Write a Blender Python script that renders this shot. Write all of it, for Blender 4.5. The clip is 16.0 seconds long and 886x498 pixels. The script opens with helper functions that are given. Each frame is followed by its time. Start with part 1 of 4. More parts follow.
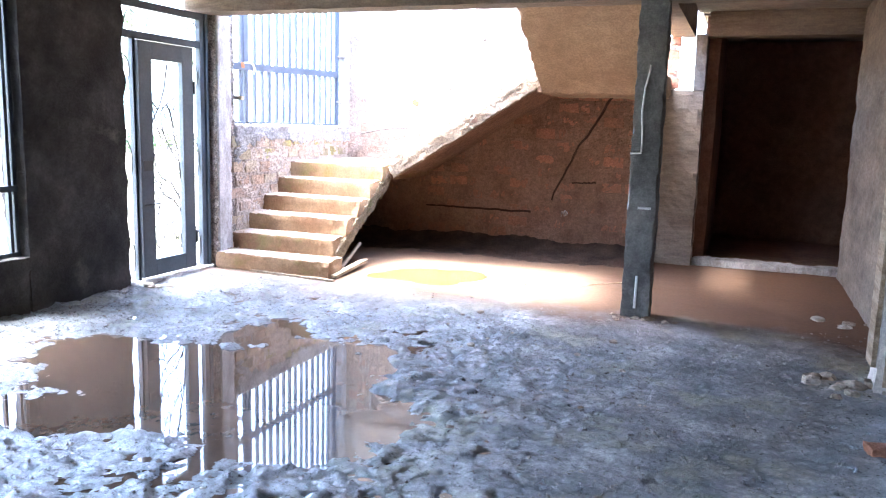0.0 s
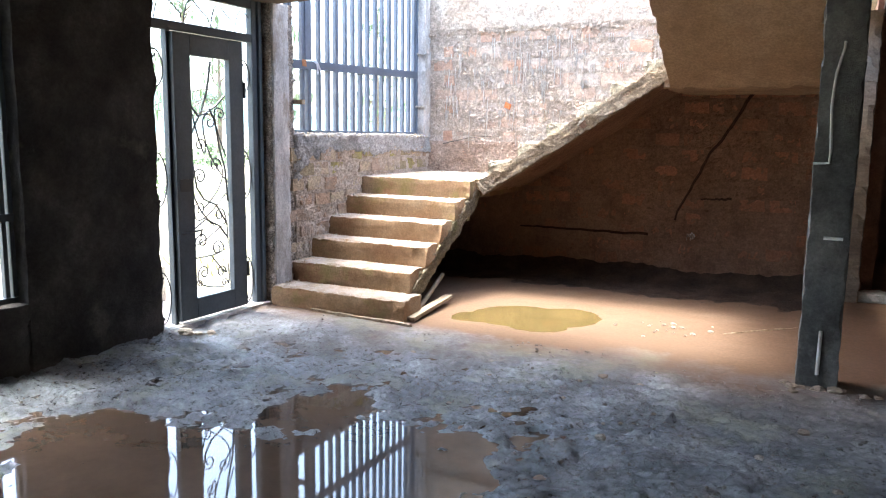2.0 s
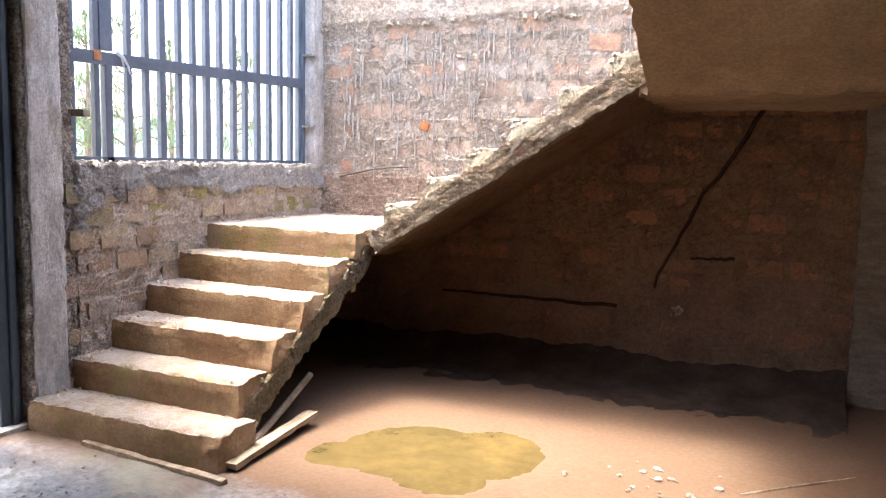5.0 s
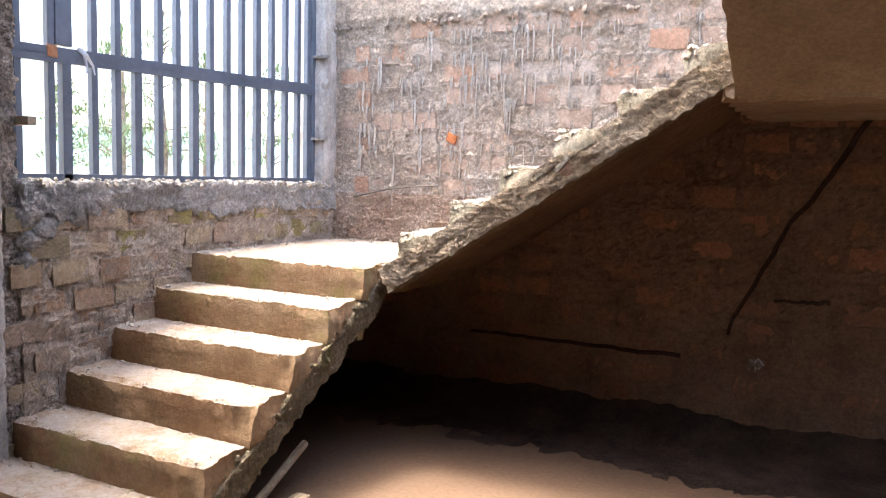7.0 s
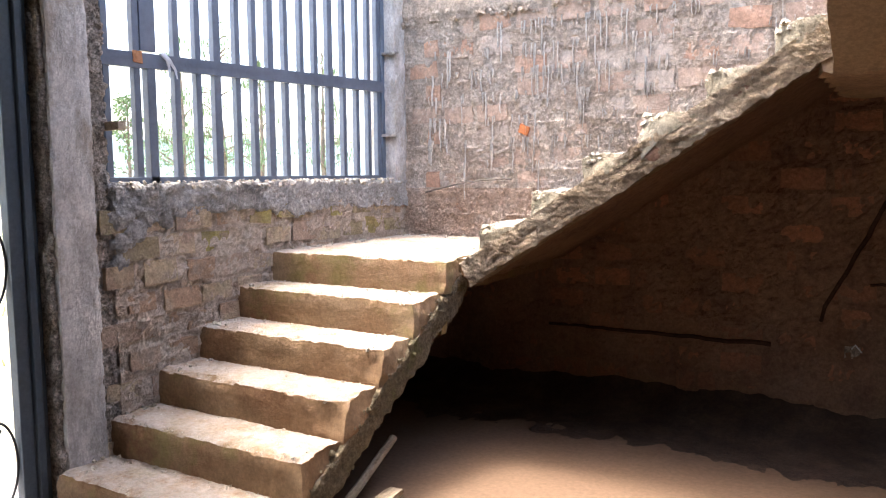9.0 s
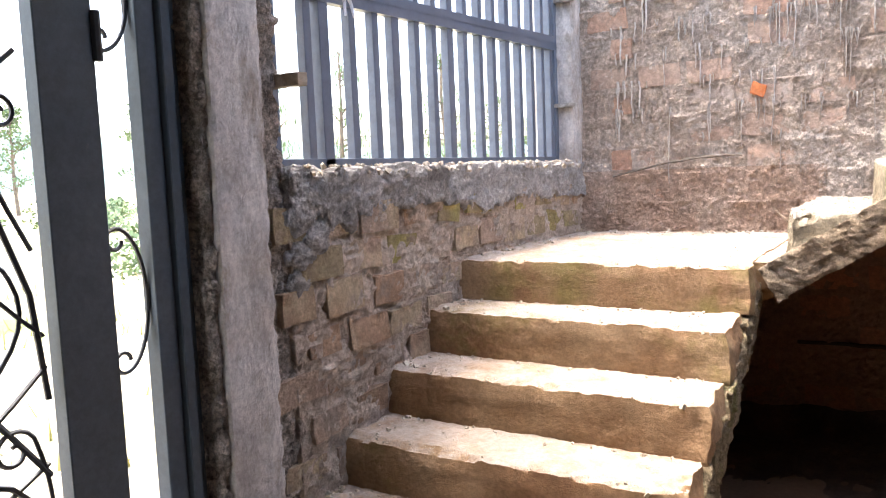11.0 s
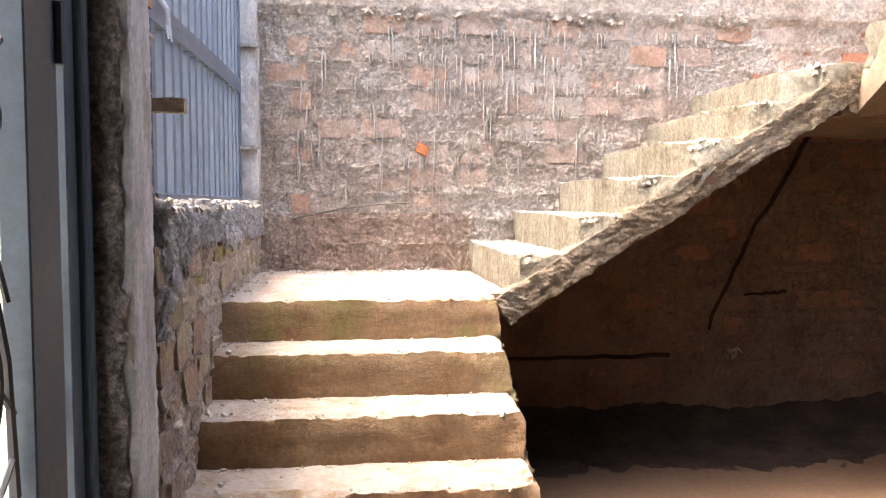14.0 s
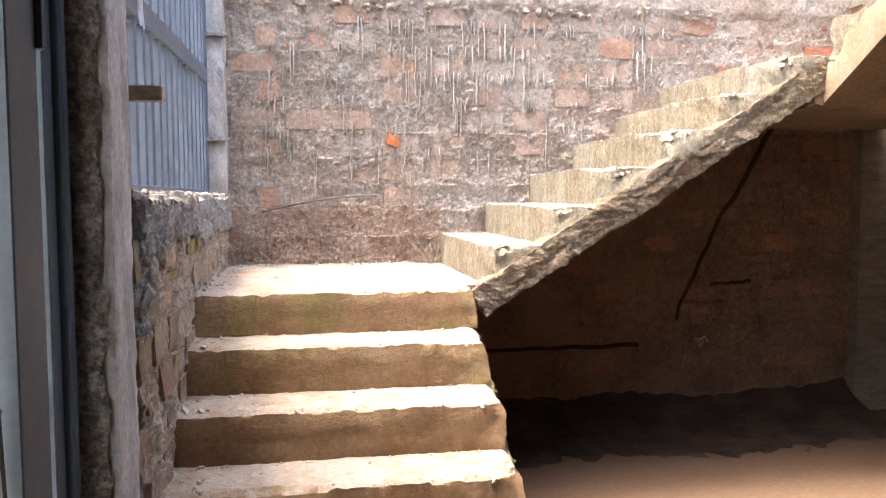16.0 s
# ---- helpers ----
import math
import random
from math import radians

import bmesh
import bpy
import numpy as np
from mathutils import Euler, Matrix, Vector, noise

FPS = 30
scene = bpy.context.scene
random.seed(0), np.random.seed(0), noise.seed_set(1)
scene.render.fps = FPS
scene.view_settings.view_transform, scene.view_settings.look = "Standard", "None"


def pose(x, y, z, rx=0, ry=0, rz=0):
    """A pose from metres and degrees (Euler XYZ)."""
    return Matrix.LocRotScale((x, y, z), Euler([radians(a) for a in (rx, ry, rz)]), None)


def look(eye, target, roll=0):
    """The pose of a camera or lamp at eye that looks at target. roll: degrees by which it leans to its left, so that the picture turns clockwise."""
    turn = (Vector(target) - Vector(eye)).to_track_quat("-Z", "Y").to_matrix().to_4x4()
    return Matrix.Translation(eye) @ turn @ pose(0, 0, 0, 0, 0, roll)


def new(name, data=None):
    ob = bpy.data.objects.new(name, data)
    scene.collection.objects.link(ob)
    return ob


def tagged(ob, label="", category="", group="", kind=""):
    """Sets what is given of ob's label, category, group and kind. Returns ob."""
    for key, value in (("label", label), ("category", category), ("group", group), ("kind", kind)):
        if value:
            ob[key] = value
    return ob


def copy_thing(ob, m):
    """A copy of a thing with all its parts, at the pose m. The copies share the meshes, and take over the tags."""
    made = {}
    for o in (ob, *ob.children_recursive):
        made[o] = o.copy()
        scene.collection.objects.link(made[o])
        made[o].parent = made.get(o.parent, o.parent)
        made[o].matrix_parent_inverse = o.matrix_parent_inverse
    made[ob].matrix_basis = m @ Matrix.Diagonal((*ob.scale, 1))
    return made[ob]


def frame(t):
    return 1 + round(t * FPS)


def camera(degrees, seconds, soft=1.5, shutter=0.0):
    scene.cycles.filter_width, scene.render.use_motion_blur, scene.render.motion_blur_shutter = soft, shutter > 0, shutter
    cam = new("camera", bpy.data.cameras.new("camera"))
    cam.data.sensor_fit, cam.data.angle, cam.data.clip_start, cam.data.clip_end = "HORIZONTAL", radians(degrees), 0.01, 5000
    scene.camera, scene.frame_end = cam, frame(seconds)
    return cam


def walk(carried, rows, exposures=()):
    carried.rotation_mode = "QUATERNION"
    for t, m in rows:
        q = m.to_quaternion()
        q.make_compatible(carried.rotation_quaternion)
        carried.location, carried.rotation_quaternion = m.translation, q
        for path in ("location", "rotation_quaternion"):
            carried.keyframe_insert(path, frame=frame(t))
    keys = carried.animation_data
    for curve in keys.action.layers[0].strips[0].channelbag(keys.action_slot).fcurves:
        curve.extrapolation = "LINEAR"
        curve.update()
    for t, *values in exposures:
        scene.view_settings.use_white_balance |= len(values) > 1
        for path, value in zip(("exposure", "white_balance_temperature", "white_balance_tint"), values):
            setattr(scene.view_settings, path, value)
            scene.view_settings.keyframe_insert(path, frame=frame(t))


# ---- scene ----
cam = camera(59.2, 16.0, 1.1)
PATH = [
    (0, (-0.154, 0.257, 1.472), (-0.856, 2.104, 1.159), 1.7),
    (0.5, (-0.368, 0.576, 1.423), (-1.102, 2.421, 1.183), 1.3),
    (1, (-0.516, 0.865, 1.401), (-1.305, 2.682, 1.125), 1.3),
    (1.5, (-0.702, 1.205, 1.428), (-1.601, 2.968, 1.137), 1.1),
    (2, (-0.845, 1.57, 1.44), (-1.737, 3.335, 1.147), 0.8),
    (2.5, (-0.918, 1.955, 1.421), (-1.806, 3.722, 1.123), 0.6),
    (3, (-1.043, 2.282, 1.444), (-1.972, 4.023, 1.118), 0.4),
    (3.5, (-1.176, 2.686, 1.437), (-2.071, 4.459, 1.199), 0.1),
    (4, (-1.23, 3.082, 1.419), (-2.101, 4.87, 1.214), 0.8),
    (4.5, (-1.324, 3.495, 1.454), (-2.179, 5.291, 1.243), 1.3),
    (4.7, (-1.332, 3.658, 1.451), (-2.16, 5.465, 1.232), 1.1),
    (6.8, (-1.659, 4.75, 1.471), (-2.557, 6.527, 1.29), 2.2),
    (7, (-1.695, 4.716, 1.487), (-2.606, 6.488, 1.302), 1.5),
    (7.5, (-1.743, 4.625, 1.502), (-2.617, 6.414, 1.316), -0.3),
    (8, (-1.751, 4.609, 1.496), (-2.585, 6.419, 1.325), -0.6),
    (8.5, (-1.761, 4.632, 1.466), (-2.571, 6.453, 1.298), -0.2),
    (9, (-1.834, 4.674, 1.452), (-2.864, 6.378, 1.262), -0.5),
    (9.5, (-2.15, 4.719, 1.448), (-3.247, 6.375, 1.222), -1.1),
    (10, (-2.433, 4.843, 1.406), (-3.521, 6.504, 1.172), -1.9),
    (10.2, (-2.612, 4.931, 1.403), (-3.709, 6.599, 1.267), -1.7),
    (12.3, (-4.16, 5.245, 1.323), (-4.605, 7.156, 0.936), -0.5),
    (12.5, (-4.246, 5.219, 1.314), (-4.46, 7.169, 0.926), 0.2),
    (13, (-4.349, 5.059, 1.365), (-4.176, 7.043, 1.178), 2.2),
    (13.5, (-4.41, 4.776, 1.398), (-4.21, 6.763, 1.284), 0.8),
    (14, (-4.462, 4.754, 1.42), (-4.223, 6.736, 1.303), -0.0),
    (14.5, (-4.507, 4.756, 1.432), (-4.233, 6.734, 1.321), -0.2),
    (15, (-4.519, 4.761, 1.424), (-4.222, 6.736, 1.311), -0.3),
    (15.5, (-4.528, 4.776, 1.416), (-4.203, 6.746, 1.296), -0.2),
    (16, (-4.533, 4.783, 1.412), (-4.189, 6.749, 1.278), -0.2),
]
EXPOSURES = [(0.0, 5.3, 5300, 10), (0.5, 4.7, 5300, 7), (1.0, 4.4, 5300, 4), (1.5, 3.9, 5450, 2), (2.0, 3.9, 5800, 4), (2.5, 4.0, 6000, 6), (4.0, 3.88, 6250, 9), (7.0, 3.48, 6250, 10), (10.0, 3.48, 6350, 10), (13.0, 3.48, 6550, 12), (16.0, 3.38, 6450, 11)]
walk(cam, [(t, look(eye, target, roll)) for t, eye, target, roll in PATH], EXPOSURES)

# ---- light ----
SUN_UP, SUN_TURN = 72.0, -92.0
world = bpy.data.worlds.new("hazy_sky")
scene.world = world
world.use_nodes = True
wn = world.node_tree.nodes
wl = world.node_tree.links
sky = wn.new("ShaderNodeTexSky")
sky.sky_type = "NISHITA"
sky.sun_disc = False
sky.sun_elevation = radians(SUN_UP)
sky.sun_rotation = radians(SUN_TURN)
sky.air_density, sky.dust_density = 1.0, 5.0
wl.new(sky.outputs[0], wn["Background"].inputs[0])
wn["Background"].inputs[1].default_value = 0.15
sun = new("sun", bpy.data.lights.new("sun", "SUN"))
sun.data.energy, sun.data.angle, sun.data.color = 0.8, radians(11), (1.0, 0.95, 0.89)
a, e = radians(SUN_TURN), radians(SUN_UP)
sun.matrix_world = look((-8.0, 7.0, 20.0), (-8.0 - math.sin(a) * math.cos(e) * 10, 7.0 - math.cos(a) * math.cos(e) * 10, 20.0 - math.sin(e) * 10))


# ---- materials ----
def mat(name, cols, s1=1.5, s2=14.0, rough=0.9, rvar=0.08, bump=0.35, bs=60.0, stretch=(1, 1, 1), spec=0.3, metal=0.0, rnd=0.0, dirt=None, ds=3.0, dcut=0.58, grain=0.3, speck=0.14, sps=55.0, dust=None, soil=None, coat=0.0):
    """Three colours along a coarse noise, a finer mottling, a fine relief; dirt: a stain colour in patches."""
    m = bpy.data.materials.new(name)
    m.use_nodes = True
    n, l = m.node_tree.nodes, m.node_tree.links
    b = n["Principled BSDF"]
    geo = n.new("ShaderNodeNewGeometry")
    mp = n.new("ShaderNodeMapping")
    mp.inputs["Scale"].default_value = stretch
    l.new(geo.outputs["Position"], mp.inputs["Vector"])

    def nz(scale, detail=5.0, r=0.6):
        t = n.new("ShaderNodeTexNoise")
        t.inputs["Scale"].default_value, t.inputs["Detail"].default_value, t.inputs["Roughness"].default_value = scale, detail, r
        l.new(mp.outputs[0], t.inputs["Vector"])
        return t.outputs["Fac"]
    f = nz(s1)
    if rnd:
        oi = n.new("ShaderNodeObjectInfo")
        ma = n.new("ShaderNodeMath")
        ma.operation = "MULTIPLY_ADD"
        l.new(oi.outputs["Random"], ma.inputs[0])
        ma.inputs[1].default_value = rnd
        ad = n.new("ShaderNodeMath")
        ad.operation = "SUBTRACT"
        l.new(f, ad.inputs[0])
        ad.inputs[1].default_value = rnd * 0.5
        l.new(ad.outputs[0], ma.inputs[2])
        f = ma.outputs[0]
    ramp = n.new("ShaderNodeValToRGB")
    l.new(f, ramp.inputs[0])
    ramp.color_ramp.elements[0].position, ramp.color_ramp.elements[1].position = 0.32, 0.68
    ramp.color_ramp.elements[0].color = (*cols[0], 1)
    ramp.color_ramp.elements[1].color = (*cols[-1], 1)
    for i, c in enumerate(cols[1:-1]):
        ramp.color_ramp.elements.new(0.32 + 0.36 * (i + 1) / (len(cols) - 1)).color = (*c, 1)
    col = ramp.outputs[0]
    r2 = n.new("ShaderNodeMapRange")
    r2.inputs[1].default_value, r2.inputs[2].default_value, r2.inputs[3].default_value, r2.inputs[4].default_value = 0.36, 0.64, 1.0 - grain, 1.0 + 0.6 * grain
    fine = nz(s2, 9.0, 0.8)
    l.new(fine, r2.inputs[0])
    mx = n.new("ShaderNodeMix")
    mx.data_type, mx.blend_type = "RGBA", "MULTIPLY"
    mx.inputs[0].default_value = 1.0
    l.new(col, mx.inputs[6])
    l.new(r2.outputs[0], mx.inputs[7])
    col = mx.outputs[2]
    if dirt:
        dr = n.new("ShaderNodeMapRange")
        dr.inputs[1].default_value, dr.inputs[2].default_value = dcut, dcut + 0.09
        l.new(nz(ds, 8.0, 0.65), dr.inputs[0])
        m2 = n.new("ShaderNodeMix")
        m2.data_type = "RGBA"
        l.new(dr.outputs[0], m2.inputs[0])
        l.new(col, m2.inputs[6])
        m2.inputs[7].default_value = (*dirt, 1)
        col = m2.outputs[2]
    if dust:
        sx = n.new("ShaderNodeSeparateXYZ")
        l.new(geo.outputs["Normal"], sx.inputs[0])
        up = n.new("ShaderNodeMath")
        up.operation = "MULTIPLY_ADD"
        up.inputs[1].default_value, up.inputs[2].default_value = 1.7, -0.55
        l.new(nz(5.0, 9.0, 0.8), up.inputs[0])
        ad2 = n.new("ShaderNodeMath")
        ad2.operation = "ADD"
        l.new(sx.outputs[2], ad2.inputs[0])
        l.new(up.outputs[0], ad2.inputs[1])
        dm = n.new("ShaderNodeMapRange")
        dm.inputs[1].default_value, dm.inputs[2].default_value = 0.98, 1.36
        l.new(ad2.outputs[0], dm.inputs[0])
        m3 = n.new("ShaderNodeMix")
        m3.data_type = "RGBA"
        l.new(dm.outputs[0], m3.inputs[0])
        l.new(col, m3.inputs[6])
        m3.inputs[7].default_value = (*dust, 1)
        col = m3.outputs[2]
    earth = None
    if soil:
        sy = n.new("ShaderNodeSeparateXYZ")
        l.new(geo.outputs["Position"], sy.inputs[0])
        wob = n.new("ShaderNodeMath")
        wob.operation = "MULTIPLY_ADD"
        wob.inputs[1].default_value, wob.inputs[2].default_value = 2.2, -1.1
        l.new(nz(0.9, 6.0, 0.6), wob.inputs[0])
        ad3 = n.new("ShaderNodeMath")
        ad3.operation = "ADD"
        l.new(sy.outputs[1], ad3.inputs[0])
        l.new(wob.outputs[0], ad3.inputs[1])
        sm = n.new("ShaderNodeMapRange")
        sm.inputs[1].default_value, sm.inputs[2].default_value = 5.5, 6.7
        l.new(ad3.outputs[0], sm.inputs[0])
        earth = sm.outputs[0]
        m4 = n.new("ShaderNodeMix")
        m4.data_type = "RGBA"
        l.new(sm.outputs[0], m4.inputs[0])
        l.new(col, m4.inputs[6])
        m4.inputs[7].default_value = (*soil, 1)
        wet = n.new("ShaderNodeMapRange")
        wet.inputs[3].default_value, wet.inputs[4].default_value = coat, 0.0
        l.new(sm.outputs[0], wet.inputs[0])
        dry = n.new("ShaderNodeMapRange")
        dry.inputs[1].default_value, dry.inputs[2].default_value = -2.0, 0.2
        ad4 = n.new("ShaderNodeMath")
        ad4.operation = "ADD"
        l.new(sy.outputs[0], ad4.inputs[0])
        l.new(wob.outputs[0], ad4.inputs[1])
        l.new(ad4.outputs[0], dry.inputs[0])
        keep = n.new("ShaderNodeMath")
        keep.operation = "MULTIPLY_ADD"
        keep.inputs[1].default_value, keep.inputs[2].default_value = -0.8, 1.0
        l.new(dry.outputs[0], keep.inputs[0])
        damp = n.new("ShaderNodeMath")
        damp.operation = "MULTIPLY"
        l.new(keep.outputs[0], damp.inputs[0])
        l.new(wet.outputs[0], damp.inputs[1])
        l.new(damp.outputs[0], b.inputs["Coat Weight"])
        tone = n.new("ShaderNodeMix")
        tone.data_type, tone.blend_type = "RGBA", "MULTIPLY"
        l.new(dry.outputs[0], tone.inputs[0])
        l.new(m4.outputs[2], tone.inputs[6])
        tone.inputs[7].default_value = (0.80, 0.68, 0.58, 1)
        col = tone.outputs[2]
    if speck:
        sr = n.new("ShaderNodeMapRange")
        low_, high_ = (0.25, 0.75) if soil else (0.40, 0.60)
        sr.inputs[1].default_value, sr.inputs[2].default_value, sr.inputs[3].default_value, sr.inputs[4].default_value = low_, high_, 1 - speck, 1 + 0.5 * speck
        sp = n.new("ShaderNodeTexNoise")
        sp.inputs["Scale"].default_value, sp.inputs["Detail"].default_value, sp.inputs["Roughness"].default_value = sps, 4.0, 0.7
        l.new(geo.outputs["Position"], sp.inputs["Vector"])
        l.new(sp.outputs["Fac"], sr.inputs[0])
        m5 = n.new("ShaderNodeMix")
        m5.data_type, m5.blend_type = "RGBA", "MULTIPLY"
        m5.inputs[0].default_value = 1.0
        l.new(col, m5.inputs[6])
        l.new(sr.outputs[0], m5.inputs[7])
        col = m5.outputs[2]
    l.new(col, b.inputs["Base Color"])
    rr = n.new("ShaderNodeMapRange")
    rr.inputs[3].default_value, rr.inputs[4].default_value = rough - rvar, min(1.0, rough + rvar)
    rr.inputs[1].default_value, rr.inputs[2].default_value = 0.35, 0.65
    l.new(fine, rr.inputs[0])
    if earth:
        dull = n.new("ShaderNodeMath")
        dull.operation = "MULTIPLY"
        dull.inputs[1].default_value = 0.9
        l.new(earth, dull.inputs[0])
        most = n.new("ShaderNodeMath")
        most.operation = "MAXIMUM"
        l.new(rr.outputs[0], most.inputs[0])
        l.new(dull.outputs[0], most.inputs[1])
        l.new(most.outputs[0], b.inputs["Roughness"])
    else:
        l.new(rr.outputs[0], b.inputs["Roughness"])
    b.inputs["Specular IOR Level"].default_value = spec
    if earth:
        sheen = n.new("ShaderNodeMapRange")
        sheen.inputs[3].default_value, sheen.inputs[4].default_value = spec, 0.12
        l.new(earth, sheen.inputs[0])
        l.new(sheen.outputs[0], b.inputs["Specular IOR Level"])
    b.inputs["Metallic"].default_value = metal
    b.inputs["Coat Weight"].default_value, b.inputs["Coat Roughness"].default_value = coat, 0.15
    if bump:
        bp = n.new("ShaderNodeBump")
        bp.inputs["Strength"].default_value, bp.inputs["Distance"].default_value = min(1.0, bump), 0.045 * bump
        if earth:
            calm = n.new("ShaderNodeMapRange")
            calm.inputs[3].default_value, calm.inputs[4].default_value = min(1.0, bump), 0.02
            l.new(earth, calm.inputs[0])
            l.new(calm.outputs[0], bp.inputs["Strength"])
        l.new(nz(bs, 8.0, 0.8), bp.inputs["Height"])
        l.new(bp.outputs[0], b.inputs["Normal"])
        if coat:
            b.inputs["Coat IOR"].default_value = 1.9
            bq = n.new("ShaderNodeBump")
            bq.inputs["Strength"].default_value, bq.inputs["Distance"].default_value = 1.0, 0.035
            l.new(nz(46.0, 8.0, 0.85), bq.inputs["Height"])
            l.new(bq.outputs[0], b.inputs["Coat Normal"])
    return m


M_MUD = mat("wet_mud", ((0.044, 0.050, 0.058), (0.228, 0.252, 0.282), (0.57, 0.61, 0.65)), 2.2, 20.0, 0.4, 0.25, 1.0, 42.0, spec=0.9, soil=(0.14, 0.087, 0.055), grain=0.7, speck=0.25, sps=40.0, coat=1.0, dirt=(0.31, 0.335, 0.245), ds=1.0, dcut=0.52)
M_CLOD = mat("dark_clods", ((0.07, 0.06, 0.05), (0.14, 0.12, 0.10), (0.24, 0.21, 0.18)), 6.0, 30.0, 0.5, 0.2, 0.6, 60.0, spec=0.5)
M_WATER = mat("muddy_water", ((0.085, 0.058, 0.04), (0.11, 0.075, 0.05)), 1.0, 3.0, 0.03, 0.01, 0.0, spec=0.5, speck=0.0, grain=0.2)
M_ALGAE = mat("yellow_water", ((0.085, 0.062, 0.024), (0.13, 0.09, 0.034)), 1.6, 5.0, 0.1, 0.03, 0.0, spec=0.4, speck=0.0, grain=0.2)
M_MORTAR = mat("rough_mortar", ((0.49, 0.375, 0.285), (0.60, 0.48, 0.375), (0.68, 0.58, 0.48)), 3.2, 22.0, 0.95, 0.04, 1.0, 45.0, spec=0.1, dirt=(0.55, 0.40, 0.30), ds=1.3, dcut=0.56, grain=0.38, speck=0.24)
M_MORTAR_SPLASH = mat("red_splashed_mortar", ((0.43, 0.295, 0.21), (0.52, 0.37, 0.27), (0.58, 0.45, 0.345)), 3.2, 22.0, 0.95, 0.04, 1.0, 45.0, spec=0.1, grain=0.38, speck=0.24)
# red-brown copy of the mortar, darkened to hold the shade under the stair
M_MORTAR_SHADE = mat("shaded_red_mortar", ((0.25, 0.145, 0.097), (0.335, 0.20, 0.135), (0.40, 0.245, 0.165)), 2.6, 22.0, 0.96, 0.03, 0.9, 50.0, spec=0.08)
# near-black: wall-foot damp and the floor's under-stair shade in one colour
M_DAMP_SHADE = mat("damp_soil_with_shade", ((0.052, 0.034, 0.025), (0.08, 0.052, 0.038), (0.115, 0.076, 0.055)), 4.0, 20.0, 0.9, 0.05, 0.8, 45.0, spec=0.15)
M_DRIP = mat("pale_slurry", ((0.60, 0.52, 0.43), (0.69, 0.615, 0.525)), 9.0, 30.0, 0.93, 0.05, 0.4, 60.0, spec=0.1)
M_BRICK = mat("fired_brick", ((0.50, 0.355, 0.265), (0.56, 0.415, 0.315), (0.60, 0.42, 0.31), (0.57, 0.46, 0.37)), 5.0, 24.0, 0.93, 0.05, 0.9, 45.0, spec=0.1, rnd=0.55)
M_BRICK_WARM = mat("orange_red_brick", ((0.52, 0.31, 0.21), (0.58, 0.37, 0.255), (0.56, 0.41, 0.31)), 6.0, 26.0, 0.93, 0.05, 0.9, 45.0, spec=0.1, rnd=0.5)
# darker wall brick: under-stair shade in its colour; also a floor brick
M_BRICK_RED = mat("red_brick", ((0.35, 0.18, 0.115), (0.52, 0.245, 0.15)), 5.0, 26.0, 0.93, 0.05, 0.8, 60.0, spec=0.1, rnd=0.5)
M_BRICK_ORANGE = mat("orange_brick", ((0.45, 0.14, 0.05), (0.55, 0.20, 0.08)), 9.0, 30.0, 0.93, 0.05, 0.6, 70.0, spec=0.12)
M_BRICK_TAN = mat("adobe_brick", ((0.50, 0.335, 0.22), (0.56, 0.41, 0.265), (0.62, 0.49, 0.32), (0.55, 0.40, 0.29)), 4.0, 22.0, 0.95, 0.04, 0.9, 45.0, spec=0.1, rnd=0.7, dirt=(0.40, 0.31, 0.235), ds=5.0, dcut=0.55)
M_BRICK_MOSS = mat("mossy_adobe_brick", ((0.40, 0.31, 0.14), (0.47, 0.40, 0.16), (0.42, 0.33, 0.20)), 4.0, 22.0, 0.95, 0.04, 0.9, 45.0, spec=0.1, rnd=0.7, dirt=(0.36, 0.27, 0.20), ds=5.0, dcut=0.56)
M_MORTAR_TAN = mat("earth_mortar", ((0.47, 0.36, 0.27), (0.60, 0.475, 0.365), (0.70, 0.585, 0.465)), 4.0, 20.0, 0.96, 0.03, 0.9, 45.0, spec=0.1, dirt=(0.30, 0.20, 0.13), ds=5.5, dcut=0.6)
M_BED = mat("grey_mortar_bed", ((0.34, 0.305, 0.27), (0.50, 0.46, 0.415), (0.62, 0.575, 0.525)), 3.5, 26.0, 0.95, 0.04, 1.0, 60.0, spec=0.1, dust=(0.64, 0.59, 0.53), speck=0.25)
M_STEP = mat("worn_step_concrete", ((0.23, 0.125, 0.066), (0.30, 0.187, 0.103), (0.36, 0.25, 0.15)), 1.8, 14.0, 0.93, 0.05, 0.65, 45.0, spec=0.12, dirt=(0.235, 0.18, 0.075), ds=1.7, dcut=0.55, dust=(0.39, 0.325, 0.27), grain=0.22, speck=0.13)
M_WAIST = mat("rough_stair_concrete", ((0.25, 0.19, 0.115), (0.33, 0.262, 0.168), (0.41, 0.335, 0.23)), 2.6, 20.0, 0.95, 0.04, 1.0, 40.0, spec=0.1, dirt=(0.19, 0.19, 0.07), ds=1.9, dcut=0.50, grain=0.38, speck=0.28)
M_BAND = mat("broken_band_concrete", ((0.31, 0.225, 0.145), (0.40, 0.30, 0.20), (0.47, 0.37, 0.265)), 2.6, 20.0, 0.95, 0.04, 1.0, 40.0, spec=0.1, dirt=(0.28, 0.205, 0.12), ds=1.9, dcut=0.54, grain=0.4, speck=0.28)
M_STEP_PALE = mat("pale_step_concrete", ((0.30, 0.24, 0.16), (0.355, 0.30, 0.212), (0.40, 0.35, 0.27)), 2.6, 16.0, 0.95, 0.04, 0.9, 45.0, stretch=(1, 1, 0.35), spec=0.1, dust=(0.45, 0.405, 0.35), grain=0.34, speck=0.24)
